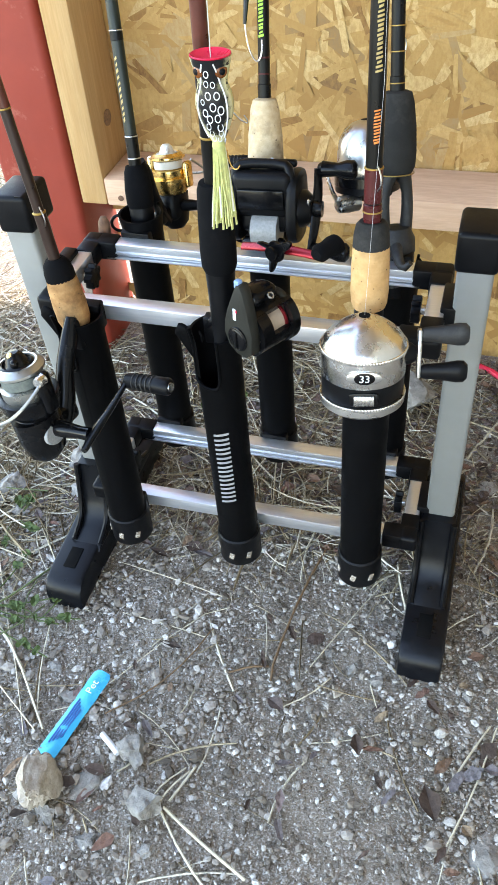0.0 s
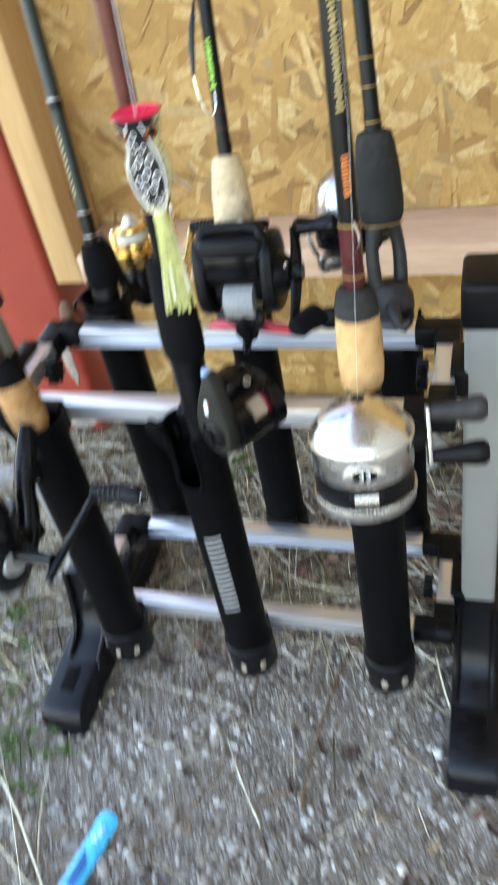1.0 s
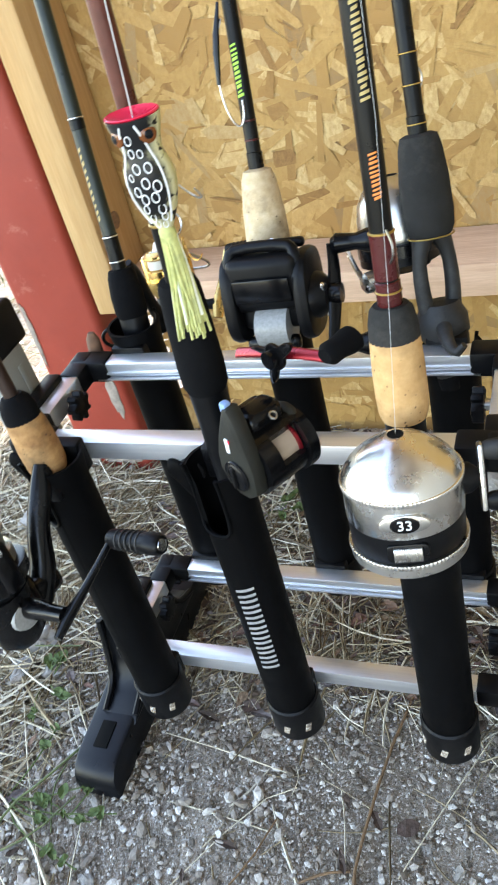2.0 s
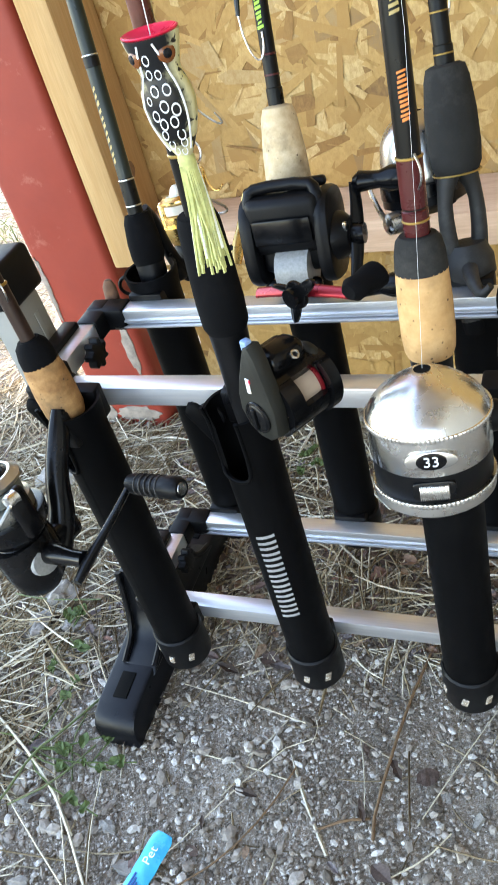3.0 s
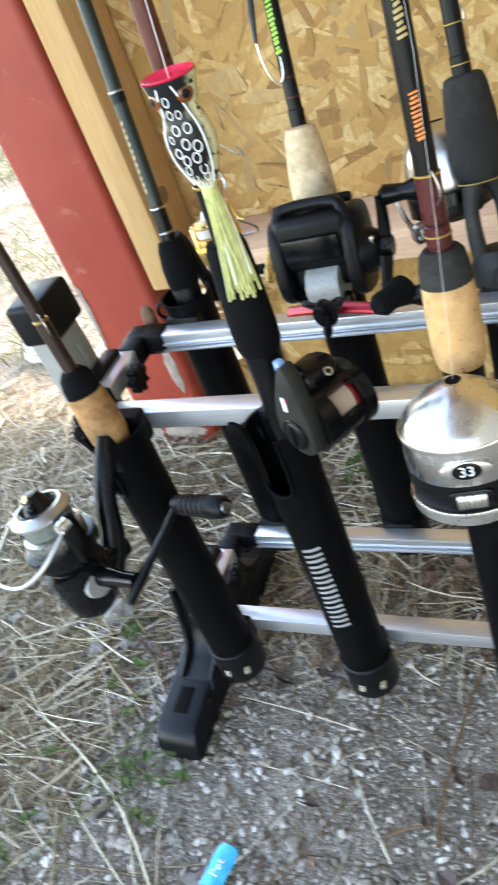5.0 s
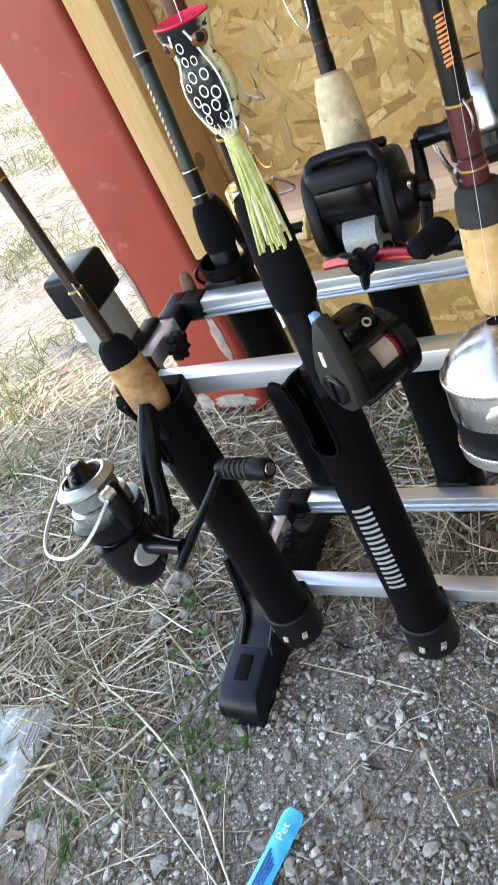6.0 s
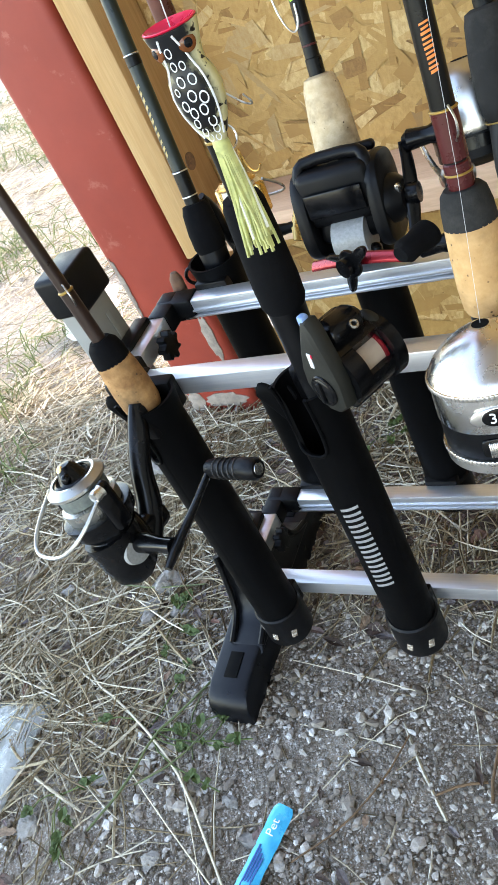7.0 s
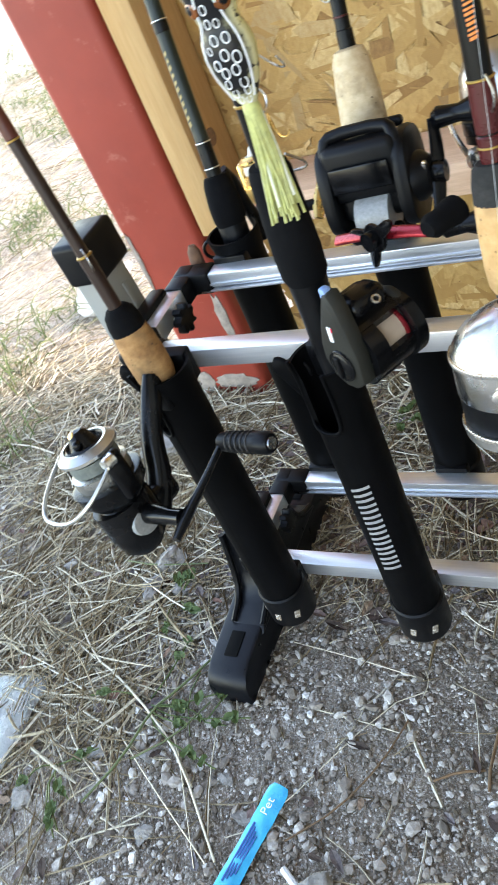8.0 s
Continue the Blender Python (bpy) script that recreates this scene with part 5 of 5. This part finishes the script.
def build_packet():
    """A torn blue wrapper, from under the big rock towards the rack."""
    a, b = Vector((0.004, 0.405, 0)), Vector((0.027, 0.508, 0))
    way = (b - a).normalized()
    side = Vector((way.y, -way.x, 0))
    L = (b - a).length
    bm = bmesh.new()
    rows = []
    for lay in (0, 1):
        for i in range(25):
            u = i / 24
            half = 0.0104 * (1 - 0.3 * max(0, (u - 0.94) / 0.06) ** 2)
            row = []
            for j in range(9):
                v = j / 8 * 2 - 1
                p = a + way * (u * L) + side * (v * half)
                z = 0.0055 + (0.0022 if lay else -0.0006) * (1 - v * v) + 0.0016 * noise.noise(p * 90) + 0.004 * max(0, u - 0.8)
                row.append(bm.verts.new((p.x, p.y, z)))
            rows.append(row)
    for lay in (0, 1):
        for i in range(24):
            for j in range(8):
                r0, r1 = rows[lay * 25 + i], rows[lay * 25 + i + 1]
                bm.faces.new((r0[j], r0[j + 1], r1[j + 1], r1[j]))
    for i in range(24):
        for j in (0, 8):
            bm.faces.new((rows[i][j], rows[i + 1][j], rows[25 + i + 1][j], rows[25 + i][j]))
    packet = tagged(part("packet", bm, M["blue"]), "torn bright blue plastic packet held by a rock", "packet")
    base = a + way * (L * 0.80)
    ang = math.degrees(math.atan2(way.y, way.x))
    part("lettering", lettering("Pet", 0.0115, 0.0001, shift(base.x, base.y, 0.0098) @ pose(0, 0, 0, 0, -3, ang + 180 + 180)), M["white"], packet, "white word Pet")
    dark = plain("navy_print", (0.005, 0.08, 0.3), 0.4, vary=0.1)
    bm = bmesh.new()
    for k, v in enumerate((-0.5, -0.2, 0.1, 0.4)):
        p = a + way * (L * 0.40) + side * (v * 0.0088)
        bx(L * (0.5 - 0.06 * k), 0.0016, 0.0005, (p.x, p.y, 0.0082 - 0.001 * abs(v)), 0, turn=(0, 0, ang), bm=bm)
    tagged(part("fine_print", bm, dark, packet, "dark blue lines of fine print"), kind="stuff")


build_packet()


def build_bag():
    """A flat clear bag with something brown in it."""
    c = [Vector(p) for p in ((-0.285, 0.573, 0), (-0.282, 0.43, 0), (-0.40, 0.40, 0), (-0.44, 0.55, 0))]
    bm = bmesh.new()
    N = 22
    grid = []
    for i in range(N + 1):
        row = []
        for j in range(N + 1):
            u, v = i / N, j / N
            p = c[0].lerp(c[1], u).lerp(c[3].lerp(c[2], u), v)
            edge = min(u, v, 1 - u, 1 - v)
            z = 0.006 + 0.012 * min(1, edge * 5) * (0.5 + 0.5 * noise.noise(p * 14)) + 0.003 * noise.noise(p * 60)
            row.append(bm.verts.new((p.x, p.y, z)))
        grid.append(row)
    for i in range(N):
        for j in range(N):
            bm.faces.new((grid[i][j], grid[i + 1][j], grid[i + 1][j + 1], grid[i][j + 1]))
    bmesh.ops.solidify(bm, geom=bm.faces[:], thickness=0.0008)
    bag = tagged(part("plastic_bag", bm, M["film"], smooth=70), "crumpled clear plastic bag lying on the straw", "plastic bag")
    bm = lump(77, 0.05, 0.045, 0.012)
    bm.transform(shift(-0.355, 0.505, 0.004))
    part("contents", bm, M["leaf"], bag, "brown crumbs inside")
    bm = bmesh.new()
    for k in range(5):
        bx(0.002, 0.03 - k * 0.003, 0.0006, (-0.292 - k * 0.004, 0.535 - k * 0.004, 0.0145), 0, turn=(0, 0, 8), bm=bm)
    tagged(part("fine_print", bm, M["rock_grey"], bag, "faint grey lines of print"), kind="stuff")


build_bag()


def stick(name, pts, r, material, label, category, flat=1.0):
    ob = part(name, sweep(pts, r, 8, smooth=1, flat=flat), material)
    tagged(ob, label, category)


PALE_STRAW = plain("single_straw", (0.55, 0.48, 0.35), 0.6, vary=0.2, scale=120)
stick("white_stub", [(0.052, 0.4435, 0.006), (0.076, 0.428, 0.007)], 0.0032, M["white"], "short white paper stub on the gravel", "stub")
for pts, r in ((((-0.012, 0.652, 0.003), (0.06, 0.642, 0.005), (0.128, 0.631, 0.003)), 0.0011), (((0.128, 0.640, 0.003), (0.134, 0.628, 0.004), (0.131, 0.612, 0.003)), 0.0009), (((0.134, 0.62, 0.003), (0.10, 0.60, 0.003), (0.02, 0.47, 0.006), (-0.01, 0.455, 0.004)), 0.0009),
               (((0.128, 0.395, 0.003), (0.17, 0.352, 0.006), (0.22, 0.318, 0.004)), 0.0024), (((-0.06, 0.556, 0.005), (-0.045, 0.50, 0.006), (-0.025, 0.45, 0.004)), 0.0016), (((-0.09, 0.52, 0.005), (-0.05, 0.46, 0.006), (-0.028, 0.425, 0.004)), 0.0012),
               (((0.30, 0.70, 0.003), (0.262, 0.62, 0.004), (0.235, 0.56, 0.003)), 0.0013), (((0.215, 0.512, 0.003), (0.245, 0.535, 0.004), (0.262, 0.56, 0.003)), 0.0013), (((0.425, 0.545, 0.003), (0.405, 0.505, 0.005), (0.39, 0.47, 0.003)), 0.0022),
               (((0.145, 0.432, 0.003), (0.13, 0.412, 0.006), (0.122, 0.395, 0.003)), 0.002), (((0.15, 0.43, 0.003), (0.138, 0.41, 0.007), (0.13, 0.392, 0.003)), 0.0022), (((-0.225, 0.72, 0.005), (-0.16, 0.62, 0.008), (-0.11, 0.545, 0.005), (-0.07, 0.49, 0.003)), 0.0014),
               (((0.35, 0.36, 0.003), (0.36, 0.33, 0.004)), 0.003), (((0.303, 0.562, 0.003), (0.315, 0.535, 0.004)), 0.0012),
               (((-0.294, 0.646, 0.008), (-0.236, 0.597, 0.01), (-0.201, 0.584, 0.008), (-0.126, 0.543, 0.01), (-0.081, 0.51, 0.007), (-0.01, 0.434, 0.006)), 0.0026), (((-0.173, 0.53, 0.006), (-0.105, 0.484, 0.007), (-0.017, 0.43, 0.008)), 0.0015),
               (((0.137, 0.391, 0.004), (0.178, 0.37, 0.007), (0.229, 0.349, 0.005)), 0.003), (((0.154, 0.434, 0.004), (0.141, 0.397, 0.006)), 0.0028), (((0.431, 0.544, 0.004), (0.415, 0.477, 0.005), (0.395, 0.421, 0.004)), 0.0018)):
    stick("straw_stalk", pts, r * 0.56, PALE_STRAW, "single pale straw stalk lying on the gravel", "straw stalk", 0.7)
TWIG = plain("brown_twig", (0.17, 0.1, 0.05), 0.8, vary=0.35, scale=150, relief=0.4)
for pts, r in ((((0.226, 0.74, 0.004), (0.209, 0.66, 0.006), (0.199, 0.564, 0.005), (0.202, 0.541, 0.004)), 0.0014), (((0.123, 0.589, 0.003), (0.11, 0.545, 0.006), (0.083, 0.5, 0.005), (0.045, 0.465, 0.004)), 0.0009), (((0.156, 0.541, 0.003), (0.176, 0.552, 0.005), (0.196, 0.558, 0.003)), 0.0012)):
    stick("twig", pts, r, TWIG, "thin brown twig lying on the gravel", "twig")
GREEN_STEM = plain("green_stem", (0.10, 0.125, 0.045), 0.55, vary=0.25, scale=120)
for pts, r in ((((-0.091, 0.622, 0.008), (-0.115, 0.572, 0.014), (-0.133, 0.551, 0.013), (-0.142, 0.497, 0.012), (-0.169, 0.451, 0.006)), 0.0017), (((-0.074, 0.571, 0.009), (-0.095, 0.527, 0.014), (-0.132, 0.499, 0.012)), 0.0012), (((-0.098, 0.60, 0.01), (-0.099, 0.57, 0.012), (-0.083, 0.535, 0.006)), 0.001), (((-0.262, 0.728, 0.012), (-0.215, 0.722, 0.016), (-0.15, 0.735, 0.01)), 0.0012)):
    stick("green_runner", pts, r * 0.75, GREEN_STEM, "long green weed runner over gravel and straw", "weed")
stick("cable", [(0.362, 1.11, 0.006), (0.40, 1.09, 0.007), (0.45, 1.03, 0.006), (0.6, 0.98, 0.006)], 0.0045, M["red_plastic"], "red cable lying on the earth", "cable")


def build_weed(name, x, y, n, seed, spread, label):
    rnd = random.Random(seed)
    weed = thing(name, shift(x, y, 0), label, "weed")
    for k in range(n):
        a, L = rnd.uniform(0, 6.28), rnd.uniform(0.3, 1) * spread
        pts = [(0, 0, 0.002), (0.4 * L * math.cos(a), 0.4 * L * math.sin(a), 0.012), (L * math.cos(a + 0.3), L * math.sin(a + 0.3), 0.009)]
        part("runner", sweep(pts, 0.0008, 5, smooth=1), M["grass"], weed)
        for q in range(3):
            t = rnd.uniform(0.3, 1)
            px, py = pts[1][0] + (pts[2][0] - pts[1][0]) * t, pts[1][1] + (pts[2][1] - pts[1][1]) * t
            s = rnd.uniform(0.004, 0.009)
            b = rnd.uniform(0, 6.28)
            bm = bmesh.new()
            ring_v = []
            for i in range(10):
                w = 2 * math.pi * i / 10
                lx, ly = s * math.cos(w), 0.6 * s * math.sin(w)
                ring_v.append(bm.verts.new((px + lx * math.cos(b) - ly * math.sin(b), py + lx * math.sin(b) + ly * math.cos(b), 0.012 + 0.35 * abs(ly) + 0.0015 * math.sin(3 * w))))
            mid = bm.verts.new((px, py, 0.0115))
            for i in range(10):
                bm.faces.new((ring_v[i], ring_v[(i + 1) % 10], mid))
            part("leaf", bm, M["grass"], weed)


build_weed("weed", -0.075, 0.553, 3, 1, 0.05, "small green weed with oval leaves in gravel")
build_weed("weed", -0.15, 0.56, 7, 2, 0.13, "trailing green weed runners over gravel and straw")
build_weed("weed", -0.17, 0.69, 6, 4, 0.06, "small green weed among dry straw")
build_weed("weed", 0.02, 0.97, 5, 5, 0.05, "small green weed behind the rack")
build_weed("weed", -0.22, 0.48, 5, 6, 0.09, "trailing green weed runners over gravel and straw")

# ---------------------------------------------------------------- what nobody could count


def scatter(name, verts, faces, material, label, category):
    me = bpy.data.meshes.new(name)
    me.from_pydata(verts, [], faces)
    me.materials.append(material)
    tagged(new(name, me), label, category, kind="stuff")


def straw_share(x, y):
    """How much straw lies at a place: thick behind and beside the rack, thin in front."""
    s = 0.01
    if y > 0.7:
        s = max(s, min(1.0, (y - 0.68) / 0.12) * (0.9 if x < 0.1 else 0.68 if x < 0.33 else 0.25))
    if x < -0.12:
        s = max(s, min(1.0, (-0.10 - x) / 0.08) * min(1.0, max(0.12, (y - 0.40) / 0.2)))
    return s * (0.55 + 0.9 * noise.noise(Vector((x * 6, y * 6, 3.0)))) if s > 0.1 else s


def build_gravel():
    rnd = random.Random(21)
    t = (1 + 5 ** 0.5) / 2
    ico = [Vector(v).normalized() for v in ((-1, t, 0), (1, t, 0), (-1, -t, 0), (1, -t, 0), (0, -1, t), (0, 1, t), (0, -1, -t), (0, 1, -t), (t, 0, -1), (t, 0, 1), (-t, 0, -1), (-t, 0, 1))]
    tri = ((0, 11, 5), (0, 5, 1), (0, 1, 7), (0, 7, 10), (0, 10, 11), (1, 5, 9), (5, 11, 4), (11, 10, 2), (10, 7, 6), (7, 1, 8), (3, 9, 4), (3, 4, 2), (3, 2, 6), (3, 6, 8), (3, 8, 9), (4, 9, 5), (2, 4, 11), (6, 2, 10), (8, 6, 7), (9, 8, 1))
    verts, faces = [], []
    count = 0
    while count < 84000:
        x, y = rnd.uniform(-0.75, 0.75), rnd.uniform(0.18, 1.14) if count % 3 else rnd.uniform(0.25, 0.72)
        thick = 0.2 + 0.8 * (0.5 + 0.5 * noise.noise(Vector((x * 9, y * 9, 7.0))))
        if y > 0.75 or x < -0.2:
            thick *= 0.35
        if rnd.random() > thick:
            continue
        count += 1
        size = 0.0006 + 0.0009 * rnd.random() + (0.0026 * rnd.random() ** 2 if rnd.random() < 0.25 else 0)
        if rnd.random() < (0.024 if x < 0.14 else 0.006):
            size = rnd.uniform(0.0028, 0.0062)
        sx, sy, sz = size * rnd.uniform(0.8, 1.6), size * rnd.uniform(0.6, 1.2), size * rnd.uniform(0.45, 0.95)
        a = rnd.uniform(0, 6.28)
        c, s = math.cos(a), math.sin(a)
        base = len(verts)
        for v in ico:
            k = rnd.uniform(0.68, 1.18)
            px, py = v.x * sx * k, v.y * sy * k
            verts.append((x + px * c - py * s, y + px * s + py * c, sz * (0.45 + v.z * k)))
        faces += [(base + i, base + j, base + k) for i, j, k in tri]
    scatter("gravel", verts, faces, M["gravel"], "fine grey and tan gravel", "gravel")


def prism(verts, faces, pts, r):
    """A thin three-sided stalk along points."""
    base = len(verts)
    n = len(pts)
    for i, p in enumerate(pts):
        q = pts[min(i + 1, n - 1)]
        o = pts[max(i - 1, 0)]
        dx, dy = q[0] - o[0], q[1] - o[1]
        L = math.hypot(dx, dy) or 1
        nx, ny = -dy / L * r, dx / L * r
        k = 1.0 if i < n - 1 else 0.6
        verts.append((p[0] + nx * k, p[1] + ny * k, p[2]))
        verts.append((p[0] - nx * k, p[1] - ny * k, p[2]))
        verts.append((p[0], p[1], p[2] + r * 1.1 * k))
    for i in range(n - 1):
        a = base + 3 * i
        faces += [(a, a + 3, a + 5, a + 2), (a + 2, a + 5, a + 4, a + 1), (a + 1, a + 4, a + 3, a)]
    faces += [(base, base + 2, base + 1), (base + 3 * n - 3, base + 3 * n - 2, base + 3 * n - 1)]


def build_straw():
    rnd = random.Random(33)
    verts, faces = [], []
    count = tries = 0
    while count < 26000 and tries < 520000:
        tries += 1
        far = rnd.random() < 0.2
        x, y = (rnd.uniform(-2.2, -0.3), rnd.uniform(0.85, 3.4)) if far else (rnd.uniform(-0.95, 0.72), rnd.uniform(0.25, 1.14))
        share = 0.9 if far else straw_share(x, y)
        if rnd.random() > share or (y > 1.03 and -0.31 < x < -0.14) or (y > WALL - 0.02 and x > -0.2):
            continue
        count += 1
        big = 1.2 if far else 1.0
        L = rnd.uniform(0.02, 0.11) * big
        r = rnd.uniform(0.0004, 0.0011) * big * (0.8 if far else 1.0) * (1.8 if rnd.random() < 0.06 else 1)
        a = rnd.uniform(0, 6.28)
        bend = rnd.uniform(-0.7, 0.7)
        z0 = rnd.random() ** 1.5 * 0.012 * min(1.0, share * 1.5) + 0.0015
        tilt = rnd.uniform(-0.06, 0.06)
        pts = []
        px, py, pz = x, y, z0
        for k in range(5):
            pts.append((px, py, max(0.0008, pz)))
            px += L / 4 * math.cos(a + bend * k / 4)
            py += L / 4 * math.sin(a + bend * k / 4)
            pz += L / 4 * tilt + 0.001 * rnd.uniform(-1, 1)
        if any(p[1] > WALL - 0.005 and p[0] > -0.2 for p in pts):
            continue
        prism(verts, faces, pts, r)
    scatter("straw", verts, faces, M["straw"], "dry straw and pine litter on the earth", "straw")


def build_leaves():
    rnd = random.Random(44)
    verts, faces = [], []
    for k in range(4200):
        x, y = (rnd.uniform(-0.8, 0.6), rnd.uniform(0.25, 1.1)) if k < 480 else (rnd.uniform(-0.16, 0.62), rnd.uniform(0.72, 1.13))
        L, W = rnd.uniform(0.005, 0.0135) * (1.35 if k % 9 == 0 else 1.0) * (1.0 if k < 480 or k % 11 == 0 else 0.42), rnd.uniform(0.25, 0.65)
        a = rnd.uniform(0, 6.28)
        c, s = math.cos(a), math.sin(a)
        curl, tip = rnd.uniform(0.0, 0.6), rnd.uniform(-0.25, 0.25)
        z0 = rnd.uniform(0.003, 0.007)
        base = len(verts)
        for i in range(6):
            u = i / 5 * 2 - 1
            w = W * L * (1 - u * u) ** 0.6 * rnd.uniform(0.5, 1.2) + 0.0004
            for v in (-1, 0, 1):
                lx, ly = u * L, v * w
                verts.append((x + lx * c - ly * s, y + lx * s + ly * c, max(0.0006, z0 + abs(v) * w * curl + u * L * tip + rnd.uniform(-0.0006, 0.0006))))
        for i in range(5):
            for j in range(2):
                b = base + i * 3 + j
                faces.append((b, b + 1, b + 4, b + 3))
    scatter("leaf_litter", verts, faces, M["leaf"], "small dry curled leaves on the gravel", "leaves")


def build_grass():
    rnd = random.Random(55)
    verts, faces = [], []
    for _ in range(260):
        cx, cy = rnd.uniform(-2.6, -0.42), rnd.uniform(0.9, 3.8)
        if noise.noise(Vector((cx * 1.7, cy * 1.7, 1.0))) < -0.05:
            continue
        for _ in range(26):
            a, L = rnd.uniform(0, 6.28), rnd.uniform(0.03, 0.09)
            x, y = cx + rnd.gauss(0, 0.03), cy + rnd.gauss(0, 0.03)
            pts = [(x + L * f * math.cos(a) * g, y + L * f * math.sin(a) * g, L * h) for f, g, h in ((0, 1, 0), (0.25, 1, 0.45), (0.6, 1, 0.7), (1.0, 1, 0.62))]
            prism(verts, faces, pts, rnd.uniform(0.0006, 0.0014))
    scatter("grass", verts, faces, M["grass"], "sparse green grass tufts in the sunlit field", "grass")


build_gravel()
build_straw()
build_leaves()
build_grass()
